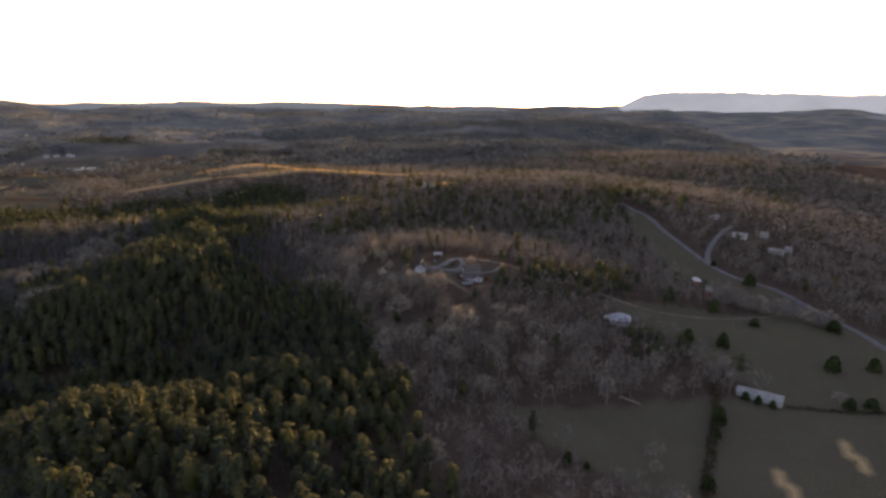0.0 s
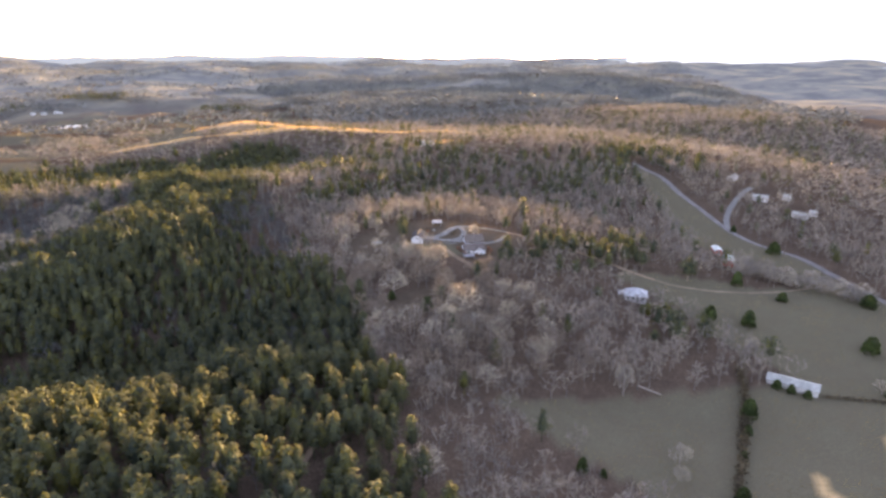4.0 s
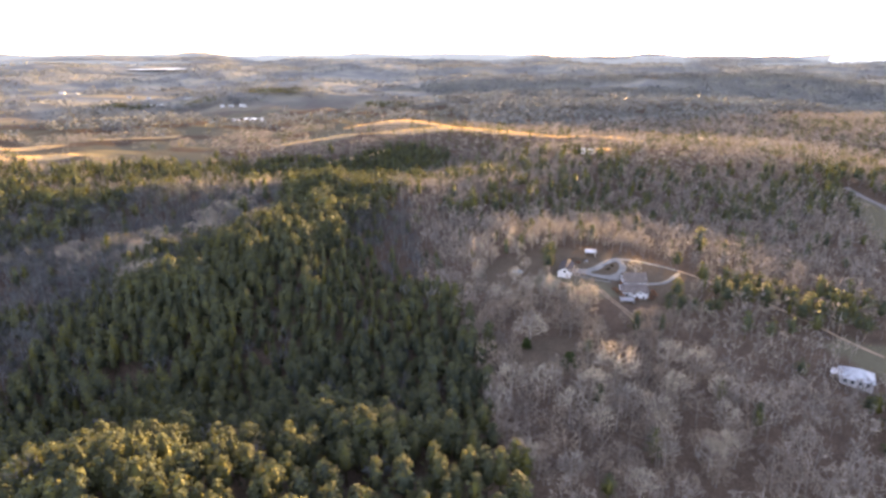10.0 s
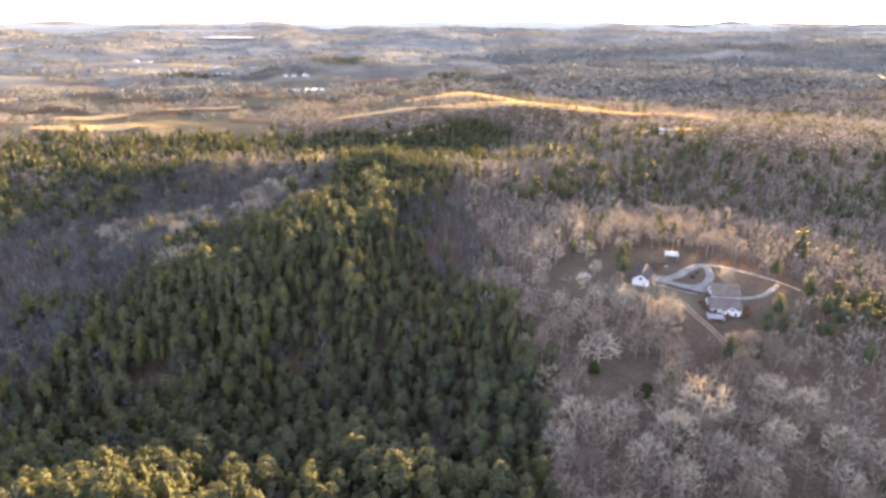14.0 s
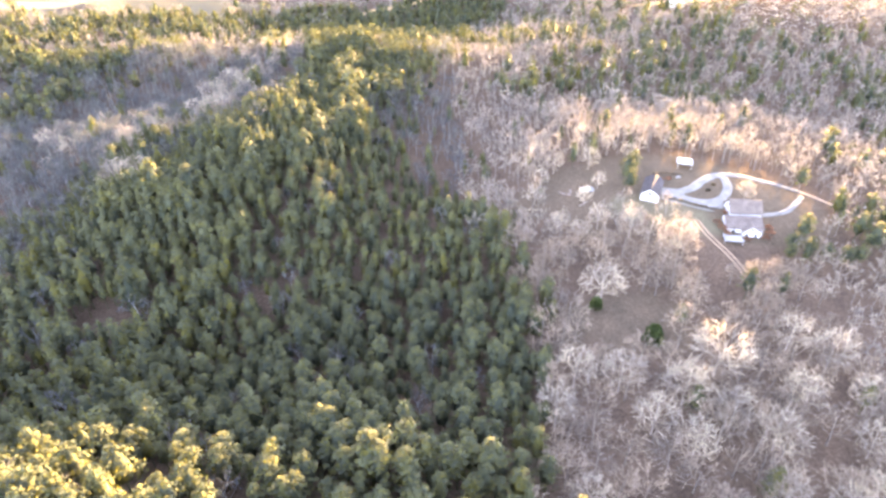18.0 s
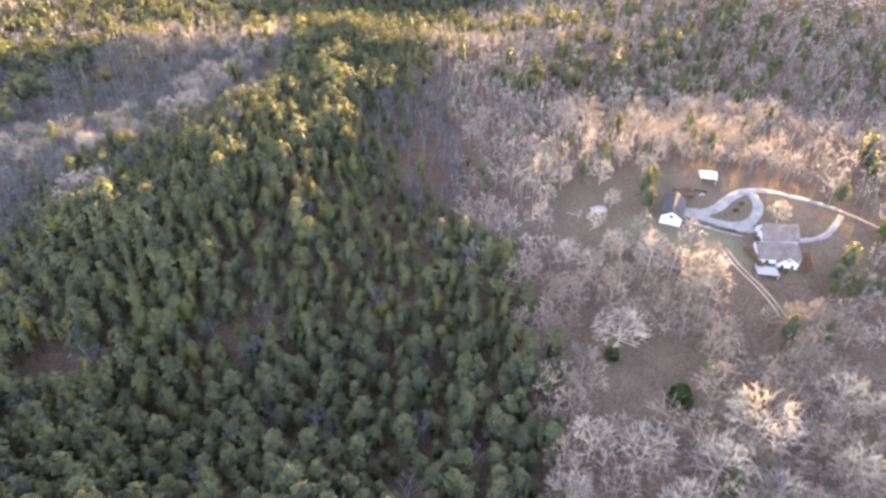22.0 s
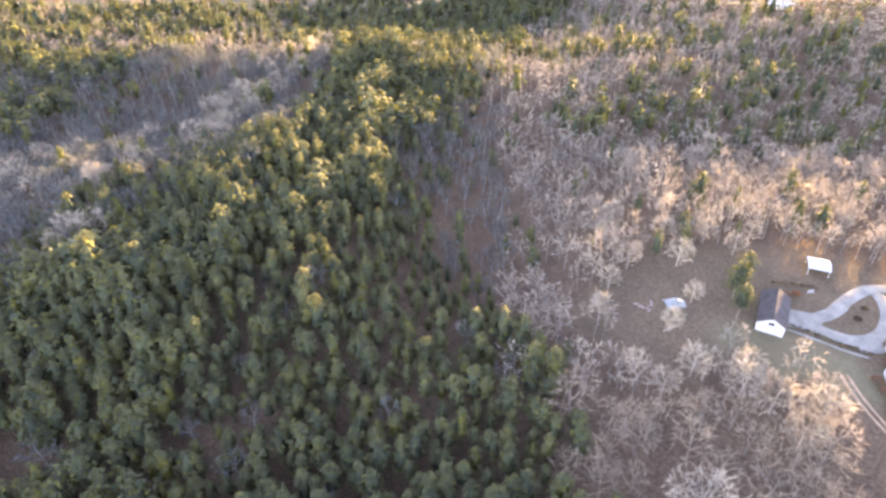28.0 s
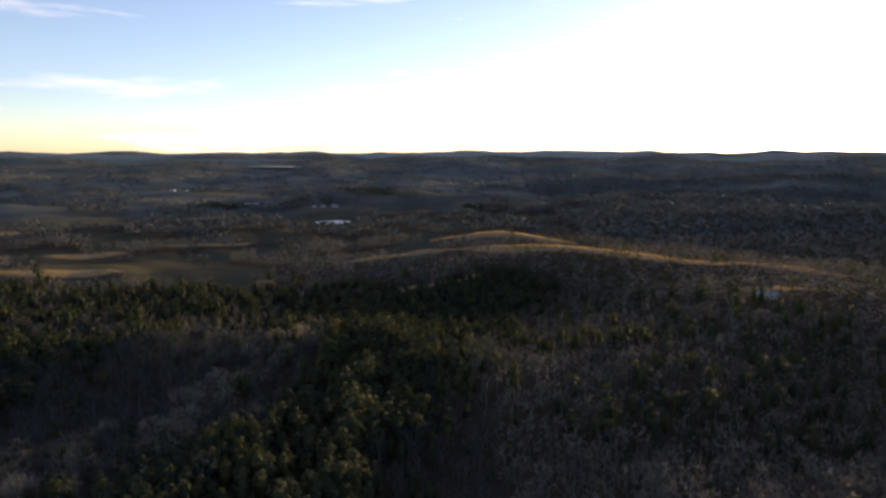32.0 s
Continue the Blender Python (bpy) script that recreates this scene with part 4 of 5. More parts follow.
plant_all("tall_pine", broad_kinds, (NEEDLE, BARK), stand([(-1, 18, 11, 1.3), (-4.5, 13, 12, 1.35), (-5.5, 6, 11, 1.3), (-7, -54, 9, 1.1), (44, -20, 12, 1.3), (65, -24, 13, 1.4), (74, -22, 13, 1.4), (83, -23, 14, 1.5), (94, -33, 13, 1.5), (102, -33, 13, 1.4), (110, -36, 14, 1.5), (119, -40, 12, 1.5), (84, -108, 12, 1.9), (72, -106, 8, 1.5), (170, -26, 12, 1.2), (39, -24, 8, 1.6), (43.5, -26, 8.5, 1.6), (48, -28, 8, 1.5), (53, -30, 9, 1.5), (58, -29, 9, 1.4), (36.5, -28, 7, 1.5), (135, -58, 14, 2.0), (94, -97, 11, 1.8), (99, -108, 11, 1.8), (87, -101, 9, 1.7), (104, -102, 9, 1.7), (84, -84, 8, 1.7), (-187, -40, 17, 1.1), (-172, -23, 20, 1.0), (-172, -27, 17, 1.1), (-177, -9, 18, 0.9), (60, 12, 11, 1.2), (-10, 42, 9, 1.3), (-2, 51, 8, 1.2), (-199, 75, 17, 1.05), (-181, 72, 18, 1.15), (-161, 60, 19, 1.25), (-166, 23, 17, 1.05), (-189, 14, 18, 1.15), (-167, 9, 19, 1.25), (-149, 14, 17, 1.05), (-142, 21, 18, 1.15), (-125, 39, 19, 1.25), (-127, 31, 17, 1.05), (-113, 90, 18, 1.15), (-107, 78, 19, 1.25), (-105, 61, 17, 1.05), (-136, 77, 18, 1.15), (-196, 12, 19, 1.25), (-166, 37, 17, 1.05), (-177, 12, 18, 1.15)]), "tall green pine standing above its neighbours", "pine tree", "tall pines")


row = np.random.default_rng(5)
plant_all("field_tree", [(pine_crown(26, 9, 0.12, 0.42, 0.045, 0.6), tube((0, 0, -0.05), (0, 0, 0.4), 0.018, 0.012, 5)) for _ in range(3)], (TWIG, BARK), stand([(x + row.normal(0, 3), y + row.normal(0, 3), row.uniform(7, 11), 1.25) for x, y in [(180 + 1.05 * k, -52 - 1.9 * k) for k in range(30)]]), "pale leafless tree in a hedgerow across the fields", "tree", "hedgerow trees")


def cedar_unit():
    n = 220
    up = rng.uniform(0, 1, n) ** 1.3
    a = rng.uniform(0, 6.28, n)
    r = 0.42 * np.sqrt(np.clip(1 - up ** 1.7, 0, 1)) * rng.uniform(0.75, 1.05, n)
    c = np.stack([r * np.cos(a), r * np.sin(a), 0.06 + 0.9 * up], -1)
    out = np.stack([np.cos(a), np.sin(a), 0.4 + up], -1)
    return joined([spray(c, out, 0.16, 0.055, 2, 0.4), core_cone(0.08, 0.5)]), tube((0, 0, -0.05), (0, 0, 0.4), 0.04, 0.03, 6)


# The 2.2 m one stands in for an unidentified dark round object.
plant_all("red_cedar", [cedar_unit() for _ in range(3)], (CEDAR, BARK), stand([(118, -92, 7, 0.9), (131, -103, 8, 0.9), (160, -68, 8, 0.8), (163, -140, 8, 1.0), (181, -148, 7, 1.0), (223, -37, 8, 1.1), (205, -110, 7, 1.2), (138, -166, 5, 1.2), (146, -170, 5, 1.3), (34, -190, 6, 0.9), (235, 6, 5, 0.9), (99.5, -146, 4, 1.0), (102, -150.5, 4, 0.9), (105.5, -155, 3.5, 1.0), (74, -156, 7.5, 0.85), (66, -163, 4, 0.9), (52, -174, 3.5, 0.9), (-3, -163, 5, 0.8), (2, -167, 3, 0.9), (-15.5, -58.5, 6, 1.1), (-28, -44.5, 4.2, 1.0), (-35.2, 16, 2.2, 1.3), (168, -90, 5, 1.2)]), "dark rounded red cedar on dry grass", "cedar tree", "cedars in the fields")

# ---- the house above the wood ----
house = thing("house", 30.3, -6.1, -8, "white house with brown shingle roofs and a lower front wing", "house", z=-2.0)
part("wall", gable_body(9.8, 7.2, -2.5, 2.6, 5.7), WHITE_SIDING, house, "white siding with a gable end")
for y0 in (-3.6, 3.6):
    part("roof", roof_plane(9.8, y0, 2.6, 0, 5.7), SHINGLE, house, "brown shingle slope")
part("ridge_cap", block(-5.3, 5.3, -0.14, 0.14, 5.78, 5.96), SHINGLE, house)
for at, z in ((-1.7, 1.2), (1.7, 1.2), (0, 3.7)):
    window(house, "l", at, z, 1.0, 1.2, 4.9, WHITE_SIDING, GLASS)
for at in (-3.2, 0.2, 3.2):
    window(house, "b", at, 1.3, 1.0, 1.2, 3.6, WHITE_SIDING, GLASS)
for at in (-1.6, 1.6):
    window(house, "r", at, 1.2, 1.0, 1.2, 4.9, WHITE_SIDING, GLASS)
# the lower wing along the downhill side
wing_ring = ((-10.2, -3.5), (-3.602, -3.5), (-3.602, 1.5), (-5.4, 2.3), (-10.2, 0.3))
part("wing_wall", solid([(x, y, z) for x in (-7.2, 4.0) for y, z in wing_ring], [tuple(range(5)), tuple(range(9, 4, -1))] + [(k, (k + 1) % 5, 5 + (k + 1) % 5, 5 + k) for k in range(5)]), WHITE_SIDING, house, "low white wing on the downhill side")
for y_eave, z_eave in ((-10.2, 0.3), (-3.75, 1.55)):
    lean = roof_plane(11.2, y_eave, z_eave, -5.4, 2.3, 0.35 if y_eave < -6 else 0.0)
    bmesh.ops.translate(lean, verts=lean.verts[:], vec=(-1.6, 0, 0))
    part("wing_roof", lean, SHINGLE, house, "brown shingle wing roof")
# the gabled front and its roof
gab = gable_body(5.0, 5.6, -3.6, -0.1, 1.7)
bmesh.ops.rotate(gab, verts=gab.verts[:], cent=(0, 0, 0), matrix=Matrix.Rotation(radians(90), 3, "Z"))
bmesh.ops.translate(gab, verts=gab.verts[:], vec=(0.2, -8.9, 0))
part("porch_gable", gab, WHITE_SIDING, house, "white gabled front")
for sy in (-2.8, 2.8):
    pl = roof_plane(5.0, sy, -0.1, 0, 1.7, 0.35)
    bmesh.ops.rotate(pl, verts=pl.verts[:], cent=(0, 0, 0), matrix=Matrix.Rotation(radians(90), 3, "Z"))
    bmesh.ops.translate(pl, verts=pl.verts[:], vec=(0.2, -8.9, 0))
    part("porch_roof", pl, SHINGLE, house)
for at in (-1.2, 1.6):
    window(house, "f", at, -1.4, 0.9, 1.2, 11.4, WHITE_SIDING, GLASS)
window(house, "f", 0.2, 0.5, 1.1, 0.6, 11.4, WHITE_SIDING, GLASS)
window(house, "f", -5.2, -0.9, 1.2, 1.2, 10.2, WHITE_SIDING, GLASS)
window(house, "l", -6.8, -0.7, 1.1, 1.2, 7.2, WHITE_SIDING, GLASS)
deck = thing("deck", 21.9, -19.6, -12, "weathered grey wooden deck below the house", "deck", z=float(height(21.9, -19.6)) + 0.35)
for n in range(13):
    part("plank", block(-2.9, 2.9, -2.08 + n * 0.32, -1.78 + n * 0.32, 0.5, 0.56), DECKING, deck)
for x, y in ((-2.7, -1.9), (2.7, -1.9), (-2.7, 1.9), (2.7, 1.9)):
    part("post", block(x - 0.07, x + 0.07, y - 0.07, y + 0.07, -1.6, 1.5), DECKING, deck)
part("rail", block(-2.8, 2.8, -1.98, -1.88, 1.42, 1.52), DECKING, deck)
part("rail", block(-2.85, -2.75, -1.9, 1.9, 1.42, 1.52), DECKING, deck)
for n in range(9):
    part("baluster", block(-2.4 + n * 0.6 - 0.02, -2.4 + n * 0.6 + 0.02, -1.95, -1.91, 0.56, 1.42), DECKING, deck)

garage = thing("garage", 3.1, 6.9, 65, "detached garage with a dark roof and white gable", "garage")
body = gable_body(12.6, 6.0, -1.2, 2.2, 4.0)
part("wall", body, WHITE_SIDING, garage, "white siding")
for y0 in (-3.0, 3.0):
    part("roof", roof_plane(12.6, y0, 2.2, 0, 4.0), DARK_SHINGLE, garage, "dark shingle slope")
window(garage, "l", 0, 2.2, 1.3, 0.9, 6.3, WHITE_SIDING, GLASS)
for at in (-3.6, 0.4):
    window(garage, "f", at, 0.95, 2.7, 2.0, 3.0, GREY_SIDING, GREY_SIDING, "garage_door")

carport = thing("carport", 20.9, 24.6, -18, "open carport with a white ribbed metal roof", "carport")
for y0 in (-2.7, 2.7):
    part("roof", roof_plane(5.2, y0, 1.95, 0, 2.55, 0.15, 0.06), WHITE_METAL, carport, "white metal sheet")
for n in range(12):
    x = -2.64 + n * 0.48
    for s0 in (-1, 1):
        part("rib", solid([(x + a, s0 * y, z) for a in (-0.03, 0.03) for y, z in ((2.8, 2.005), (0.05, 2.62), (0.05, 2.66), (2.8, 2.045))], [(0, 1, 2, 3), (7, 6, 5, 4), (0, 4, 5, 1), (1, 5, 6, 2), (2, 6, 7, 3), (3, 7, 4, 0)]), WHITE_METAL, carport)
for x in (-2.45, 2.45):
    for y in (-2.6, 2.6):
        part("post", block(x - 0.06, x + 0.06, y - 0.06, y + 0.06, -0.4, 1.97), GREY_SIDING, carport, "grey steel post")


# ---- drives, lanes and the road, laid on the ground ----
def smooth_line(points, step=2.0):
    p = np.array(points, float)
    t = np.r_[0, np.cumsum(np.hypot(*np.diff(p, axis=0).T))]
    s = np.arange(0, t[-1], step)
    q = np.stack([np.interp(s, t, p[:, k]) for k in (0, 1)], -1)
    for _ in range(4):
        q[1:-1] = (q[:-2] + 2 * q[1:-1] + q[2:]) / 4
    return q


def ribbon(name, points, width, material, label, category, lift=0.07, kind="structure", rough=0.25, hump=0.0):
    q = smooth_line(points)
    d = np.gradient(q, axis=0)
    d /= np.linalg.norm(d, axis=1)[:, None]
    side = np.stack([-d[:, 1], d[:, 0]], -1)
    local = np.random.default_rng(len(points) * 7 + int(width * 10))
    wl, wr = (width / 2 + local.normal(0, rough * 0.35, len(q)) for _ in range(2))
    rows = []
    for f in (-1.0, -0.5, 0.0, 0.5, 1.0):
        e = q + side * (f * np.where(f < 0, wl, wr))[:, None]
        rows.append(np.column_stack([e, height(e[:, 0], e[:, 1]) + lift + hump * (1 - abs(f)) - (0.2 if abs(f) == 1 else 0)]))
    v = np.stack(rows, 1).reshape(-1, 3)
    i = np.arange(len(q) - 1)[:, None] * 5 + np.arange(4)
    f = np.stack([i, i + 1, i + 6, i + 5], -1).reshape(-1, 4)
    return tagged(new(name, mesh_from(name, v, f[:, ::-1], material, True)), label, category, kind=kind)


ribbon("driveway", [(6.5, 6.2), (12, 6), (16.5, 6.8), (20, 9.8), (24.5, 13.8), (30.5, 17.8), (37, 19.4), (43.6, 18.4), (50, 16.9), (56, 15.4), (63, 12)], 3.3, GRAVEL, "pale gravel drive curving to the houses", "driveway", 0.3)
ribbon("driveway_lane", [(61, 13), (63, 12), (75, 2), (92, -14), (103, -29), (110, -44), (117, -54)], 2.0, DIRT, "worn dirt lane through the wood to the houses", "driveway", 0.25)
ribbon("driveway_pad", [(6.4, 6.4), (9, 5.8), (12, 5.0), (14.2, 4.4)], 6.4, GRAVEL, "pale gravel pad beside the garage", "driveway", 0.27)
ribbon("driveway_loop", [(11, 4.0), (15.5, 0.9), (20, -0.8), (24.6, 0.2), (28.3, 3), (31.2, 7.5), (32.8, 12), (32.6, 16.8)], 3.2, GRAVEL, "pale gravel turning loop in front of the house", "driveway", 0.33)
ribbon("driveway_court", [(20, -1.4), (23, -2), (26, -1)], 4.0, GRAVEL, "pale gravel forecourt by the house", "driveway", 0.24)
ribbon("footpath", [(4.8, 2.7), (10, 0.3), (14.2, -2.5), (18.8, -4.2), (22.7, -5.5)], 0.7, GRAVEL, "pale footpath along the lawn", "path", 0.3)
ribbon("house_path", [(36, -6.8), (39.3, -6), (44.3, -6), (50, -2), (55.4, 3.6), (60, 9)], 1.8, GRAVEL, "pale gravel path beside the house", "path", 0.25)
ribbon("wheel_track", [(12.6, -10), (13.4, -16), (14.8, -20.5), (16.8, -24), (18.6, -30), (19, -36)], 0.6, DIRT, "worn wheel track down the slope", "path", 0.22)
ribbon("wheel_track", [(14.2, -10), (15, -16), (16.4, -20.5), (18.4, -24), (20.2, -30), (20.6, -36)], 0.6, DIRT, "worn wheel track down the slope", "path", 0.22)
ribbon("forest_track", [(-78, -132), (-83, -140), (-90, -151), (-97, -163), (-106, -178), (-112, -190)], 2.0, DIRT, "pale dirt track cut through the pines", "track", 0.2)
ribbon("farm_lane", [(117, -54), (122, -61), (140, -71), (160, -78), (181, -82), (205, -82), (222, -78)], 1.8, LANE, "grassy farm lane across the slope", "lane", 0.25)
ribbon("road", [(274, 165), (268, 140), (252, 70), (240, 29), (234, 8), (231, -22), (232, -48), (228, -80), (219, -112), (208, -140), (190, -180), (170, -215)], 4.2, ASPHALT, "narrow grey country road through the valley", "road", 0.3)
ribbon("side_road", [(236, 12), (250, 27), (266, 40), (282, 50), (299, 58), (312, 62)], 4.0, GRAVEL, "gravel side road climbing to the farm buildings", "road", 0.3)


# ---- the white house, barns and farms ----
def farm_building(name, x, y, turn, length, depth, eave, ridge, wall, roof, label, category, panes=2, group="", lift=0.0):
    ob = thing(name, x, y, turn, label, category, group, float(height(x, y)) + lift)
    part("wall", gable_body(length, depth, -1.5, eave, ridge), wall, ob)
    for y0 in (-depth / 2, depth / 2):
        part("roof", roof_plane(length, y0, eave, 0, ridge, 0.35, 0.12), roof, ob)
    for n in range(panes):
        at = (n + 0.5 - panes / 2) * length / (panes + 0.5)
        window(ob, "f", at, eave * 0.55, 1.1, 1.1, depth / 2, WHITE_SIDING, GLASS)
    if panes:
        window(ob, "l", 0, eave * 0.5, 1.0, 1.8, length / 2, WHITE_SIDING, GLASS, "door")
    return ob


white = thing("white_house", 93.5, -66.5, -38, "low house under a wide white hipped roof", "house")
part("wall", block(-5.2, 5.2, -4.4, 4.4, -2, 2.6), GREY_SIDING, white, "grey walls in shade")
part("roof", solid([(-5.8, -5.0, 2.5), (5.8, -5.0, 2.5), (5.8, 5.0, 2.5), (-5.8, 5.0, 2.5), (-1.5, 0, 5.3), (1.5, 0, 5.3)], [(0, 1, 5, 4), (1, 2, 5), (2, 3, 4, 5), (3, 0, 4), (3, 2, 1, 0)]), WHITE_METAL, white, "white metal hip roof")
part("ridge_cap", block(-1.6, 1.6, -0.12, 0.12, 5.26, 5.38), WHITE_METAL, white)
for at in (-3.6, -1.2, 1.2, 3.6):
    window(white, "f", at, 1.3, 1.1, 1.3, 4.4, WHITE_SIDING, GLASS)
for at in (-2.0, 2.0):
    window(white, "l", at, 1.3, 1.2, 1.3, 5.2, WHITE_SIDING, GLASS)
part("porch_roof", solid([(-8.4, -2.6, 2.0), (-5.85, -2.6, 2.45), (-5.85, 2.6, 2.45), (-8.4, 2.6, 2.0), (-8.4, -2.6, 2.15), (-5.85, -2.6, 2.6), (-5.85, 2.6, 2.6), (-8.4, 2.6, 2.15)], [(3, 2, 1, 0), (4, 5, 6, 7), (0, 1, 5, 4), (1, 2, 6, 5), (2, 3, 7, 6), (3, 0, 4, 7)]), GREY_SIDING, white, "grey porch roof")
for y in (-2.4, 0, 2.4):
    part("post", block(-8.2, -8.06, y - 0.07, y + 0.07, -2, 2.05), WHITE_SIDING, white)

farm_building("red_barn", 185, -38, 45, 10, 5.5, 3.2, 4.2, RED_BOARD, TEAL_METAL, "small red barn with a pale teal metal roof", "barn", 0)
farm_building("farm_shed", 192, -22, 60, 9, 4.5, 2.4, 3.2, RED_BOARD, TEAL_METAL, "low red shed with a pale teal roof", "shed", 1)
farm_building("hay_barn", 107, -147, -56, 18, 6.5, 2.4, 3.7, GREY_SIDING, PALE_METAL, "long low hay barn with a weathered pale roof", "barn", 0)
for x, y, turn, ln in ((300, 43, -55, 11), (320, 36, -50, 6), (300, 7, -70, 10), (312, 6, -40, 4), (314, 85, 20, 9)):
    farm_building("farmhouse", x, y, turn, ln, 5.5, 2.7, 4.0, GREY_SIDING, PALE_METAL, "small grey farm building among bare trees", "farmhouse", 2, "farm across the road")
farm_building("hill_house", 116, 302, -30, 14, 7, 2.8, 4.6, GREY_SIDING, WHITE_METAL, "long pale house on the hill catching the sun", "house", 2)
for x, y, turn, ln in ((-940, 1548, 10, 14), (-905, 1562, 80, 11), (-752, 1511, 30, 11), (-560, 1388, -10, 16), (-402, 1152, 15, 10), (-382, 1164, 70, 9), (-418, 1140, 40, 8), (-372, 1146, 0, 8), (65, 1212, 10, 12), (-690, 1480, 0, 10), (-640, 1390, 50, 10)):
    farm_building("distant_farmhouse", x, y, turn, ln, ln * 0.55, 3.2, 5.2, GREY_SIDING, PALE_METAL, "distant grey farm building in open fields", "farmhouse", 2, "farms in the far valley")


# ---- water ----
def pond(name, x, y, a, b, turn, lift, label):
    n = 40
    ang = np.arange(n) * 2 * np.pi / n
    r = 1 + 0.12 * np.sin(2 * ang + 1) + 0.07 * np.sin(5 * ang)
    c, s0 = math.cos(radians(turn)), math.sin(radians(turn))
    u, v = a * r * np.cos(ang), b * r * np.sin(ang)
    z = float(height(x, y)) + lift
    pts = [(x + c * p - s0 * q, y + s0 * p + c * q, z) for p, q in zip(u, v)]
    bm = solid(pts, [tuple(range(n))])
    me = bpy.data.meshes.new(name)
    bm.to_mesh(me)
    bm.free()
    me.materials.append(WATER)
    return tagged(new(name, me), label, "water", kind="structure")


pond("water_pond", -327, 935, 28, 26, 0, 0.9, "still farm pond mirroring the pale sky")
pond("water_lake", -1095, 2830, 130, 90, 10, 2.5, "distant lake shining in the valley haze")
pond("water_pool", -585, 1225, 16, 14, 0, 1.0, "small stock pond in a field")


# ---- yard details ----
def hedge(points, wide, tall, label, blade=0.45, name="hedge"):
    q = smooth_line(points, 0.45)
    z = height(q[:, 0], q[:, 1])
    c = np.repeat(np.column_stack([q, z + 0.25]), 5, 0)
    c = c + rng.normal(0, 1, c.shape) * (wide / 3, wide / 3, tall / 4) + (0, 0, tall / 3)
    out = rng.normal(0, 0.6, c.shape) + (0, 0, 0.7)
    ob = tagged(new(name), label, "hedge")
    ob.location = Vector((float(q[0, 0]), float(q[0, 1]), float(z[0])))
    v, f = spray(c, out, blade, blade * 0.36, 2, 0.5)
    array_part("leaves", (v - np.array([q[0, 0], q[0, 1], z[0]]), f), HEDGE, ob)
    return ob


hedge([(6.2, 3.6), (10.3, 1.6), (14.6, -1.3), (18.5, -3.0), (22.3, -4.4)], 1.1, 0.7, "dark clipped planting bed along the drive")
hedge([(7, 18.6), (11.9, 18.2), (16, 17), (18, 16.6)], 0.8, 0.8, "dark brushy hedge behind the garage")


hedge([(112, -121), (95, -132), (82, -147), (69, -158), (53, -173), (37, -186), (28, -195)], 3.0, 3.2, "dark overgrown fence row across the pasture", 1.0, "fence_row")
hedge([(112, -157), (124, -163), (136, -170), (160, -181), (176, -190)], 1.4, 1.2, "low brambly fence row beside the hay barn", 0.7, "fence_row")


def tree_log(x0, y0, x1, y1, r):
    ob = thing("fallen_log", x0, y0, 0, "bleached fallen trunk at the edge of the field", "log")
    end = (x1 - x0, y1 - y0, float(height(x1, y1) - height(x0, y0)) + r)
    array_part("trunk", tube((0, 0, r), end, r, r * 0.6, 8), PALE_BARK, ob)
    array_part("branch", tube(tuple(0.6 * v for v in end), (end[0] * 0.6 + 0.9, end[1] * 0.6 + 0.6, end[2] * 0.6 + 0.9), r * 0.35, r * 0.1, 5), PALE_BARK, ob)


tree_log(47, -127, 52.3, -134.6, 0.32)
tree_log(-20, 4.5, -23.5, 3.0, 0.2)

tarp = thing("tarpaulin", -18.8, 11.8, 15, "faded blue tarpaulin thrown over a heap", "tarpaulin")
n = 9
tx, ty = np.meshgrid(np.linspace(-2.6, 2.6, n), np.linspace(-2.0, 2.0, n))
tz = 1.3 * np.exp(-(tx / 1.7) ** 2 - (ty / 1.3) ** 2) + 0.12 * np.sin(tx * 3.1 + ty * 2.3) + 0.25
i = np.arange(n - 1)[None, :] + np.arange(n - 1)[:, None] * n
array_part("sheet", (np.stack([tx + 0.2 * np.sin(ty * 2), ty, tz], -1).reshape(-1, 3), np.stack([i, i + 1, i + 1 + n, i + n], -1).reshape(-1, 4)), TARP, tarp)
part("weight", block(-2.2, -1.8, -1.5, -1.2, 0.2, 0.55, 0.04), STONE, tarp)
part("weight", block(1.7, 2.1, 1.1, 1.4, 0.2, 0.5, 0.04), STONE, tarp)
for k, (x, y, a, ln) in enumerate(((-24.5, 12.6, 20, 2.2), (-26, 11.2, 70, 1.8), (-27.6, 12.6, -30, 2.6), (-25.4, 10.3, 5, 1.6))):
    scrap = thing("scrap_pile", x, y, a, "pile of pale boards and scrap on bare ground", "scrap", "scrap heap")
    for j in range(4):
        board = block(-ln / 2, ln / 2, -0.14, 0.14, 0.02 + 0.09 * j, 0.09 + 0.09 * j)
        bmesh.ops.rotate(board, verts=board.verts[:], cent=(0, 0, 0), matrix=Matrix.Rotation(0.5 * j + k, 3, "Z"))
        part("board", board, (BARK, RUST, DECKING, BARK)[j], scrap)
bench = thing("garden_bench", 15.5, 15, 10, "small pale bench on the lawn", "bench")
part("seat", block(-0.8, 0.8, -0.22, 0.22, 0.42, 0.48), DECKING, bench)
part("backrest", block(-0.8, 0.8, 0.2, 0.26, 0.5, 0.95), DECKING, bench)
for x in (-0.7, 0.7):
    for y in (-0.18, 0.18):
        part("leg", block(x - 0.04, x + 0.04, y - 0.04, y + 0.04, -0.1, 0.42), DECKING, bench)


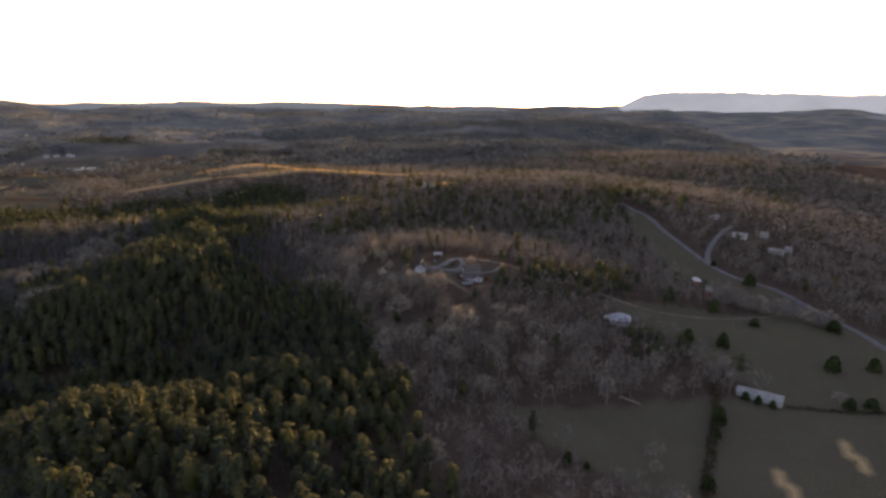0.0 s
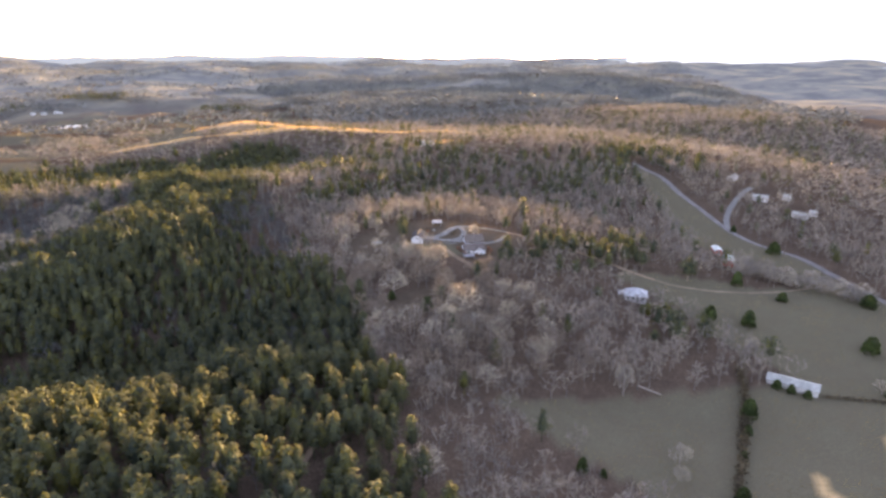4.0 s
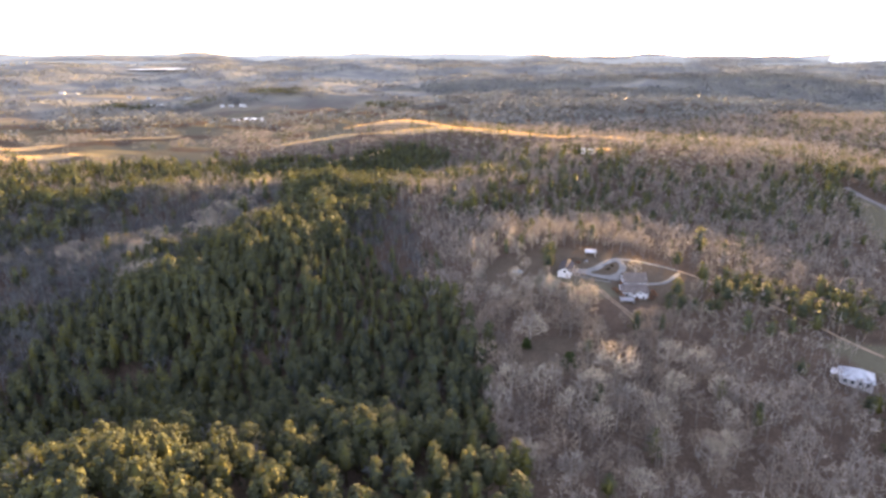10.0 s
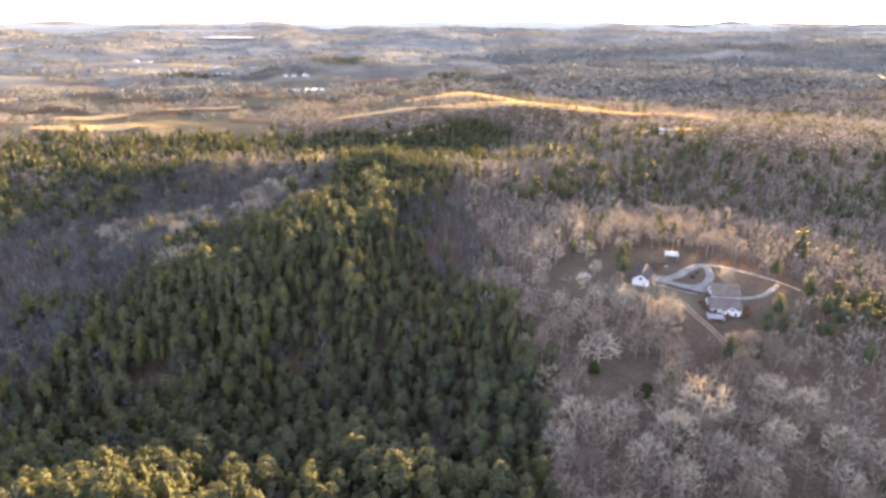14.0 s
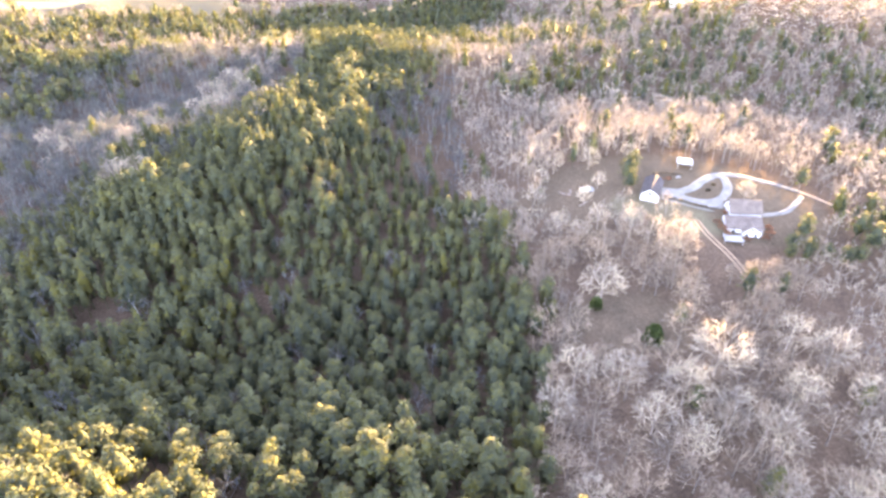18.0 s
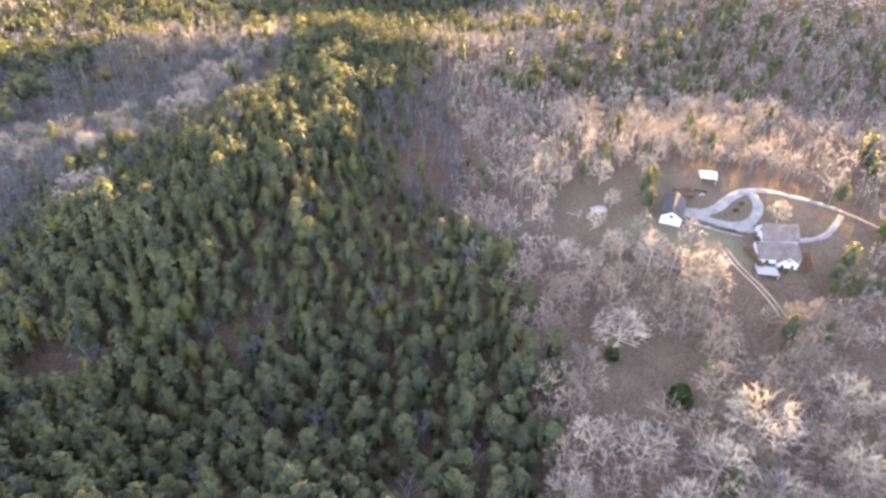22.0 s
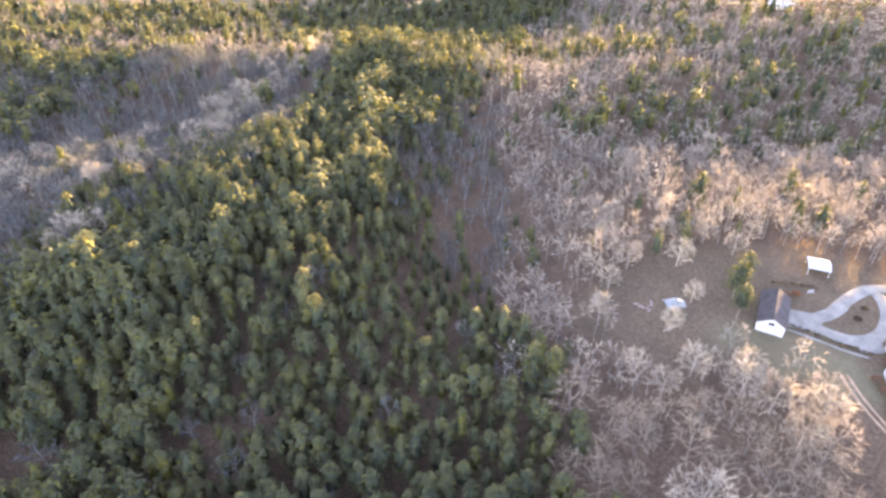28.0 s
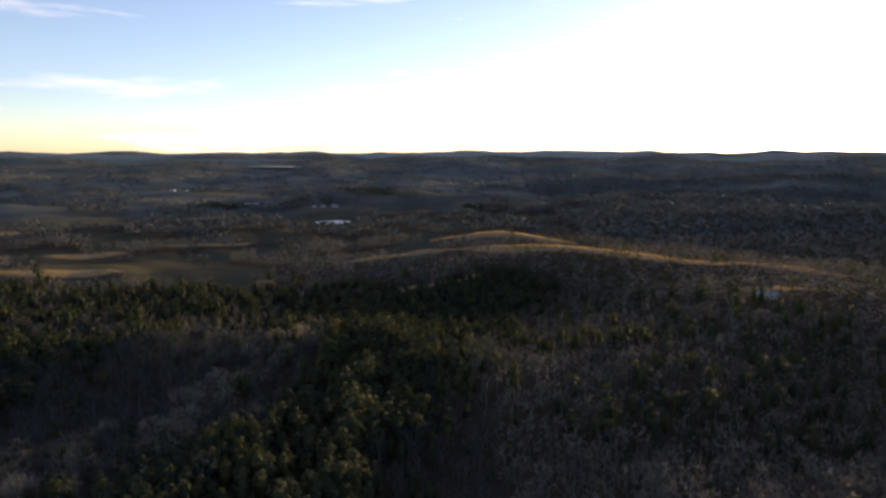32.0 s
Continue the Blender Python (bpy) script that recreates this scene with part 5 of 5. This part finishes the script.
def shrub(x, y, tall, wide, material, label):
    """A low bush: several stems in a fan and a loose rounded head of small leaves."""
    ob = thing("shrub", x, y, (x * 37) % 360, label, "shrub", "bushes round the house")
    n = 110
    d = rng.normal(0, 1, (n, 3))
    d[:, 2] = np.abs(d[:, 2])
    d /= np.linalg.norm(d, axis=1)[:, None]
    c = d * (wide, wide, tall * 0.62) * rng.uniform(0.45, 1.0, (n, 1)) + (0, 0, tall * 0.32)
    array_part("leaves", spray(c, d + (0, 0, 0.5), 0.42, 0.12, 2, 0.6), material, ob)
    for k in range(5):
        a = k * 1.257
        array_part("stem", tube((0, 0, -0.2), (math.cos(a) * wide * 0.5, math.sin(a) * wide * 0.5, tall * 0.6), 0.04, 0.015, 4), BARK, ob)


RUSSET = leafy("russet_leaves", (0.09, 0.045, 0.032), (0.13, 0.067, 0.046), (0.18, 0.1, 0.065), 0.2)
for x, y, tall, wide in ((19.6, -11.5, 1.9, 1.6), (20.2, -14.6, 2.2, 1.8), (21.0, -17.0, 1.8, 1.5), (33.5, -18.6, 1.8, 1.6), (35.8, -16.4, 2.1, 1.7), (36.6, -13.4, 1.7, 1.4), (26.8, -19.4, 1.5, 1.4), (24.8, -6.2, 1.3, 1.1), (8.5, 13.6, 1.4, 1.3), (11.5, 14.2, 1.2, 1.2)):
    shrub(x, y, tall, wide, RUSSET, "russet leafless-looking bush beside the white house")
for x, y, tall, wide in ((23.2, 6.4, 1.1, 1.0), (26.4, 9.8, 1.0, 0.9)):
    shrub(x, y, tall, wide, HEDGE, "small dark bush inside the drive's turning loop")

pole = thing("utility_pole", 225, -43, 12, "weathered wooden utility pole beside the country road", "pole")
array_part("post", tube((0, 0, -1.0), (0, 0, 10.5), 0.17, 0.12, 8), BARK, pole)
part("crossarm", block(-1.2, 1.2, -0.06, 0.06, 9.5, 9.65), BARK, pole)
for x in (-1.0, 0.0, 1.0):
    array_part("insulator", tube((x, 0, 9.65), (x, 0, 9.9), 0.06, 0.04, 6), GREY_SIDING, pole)
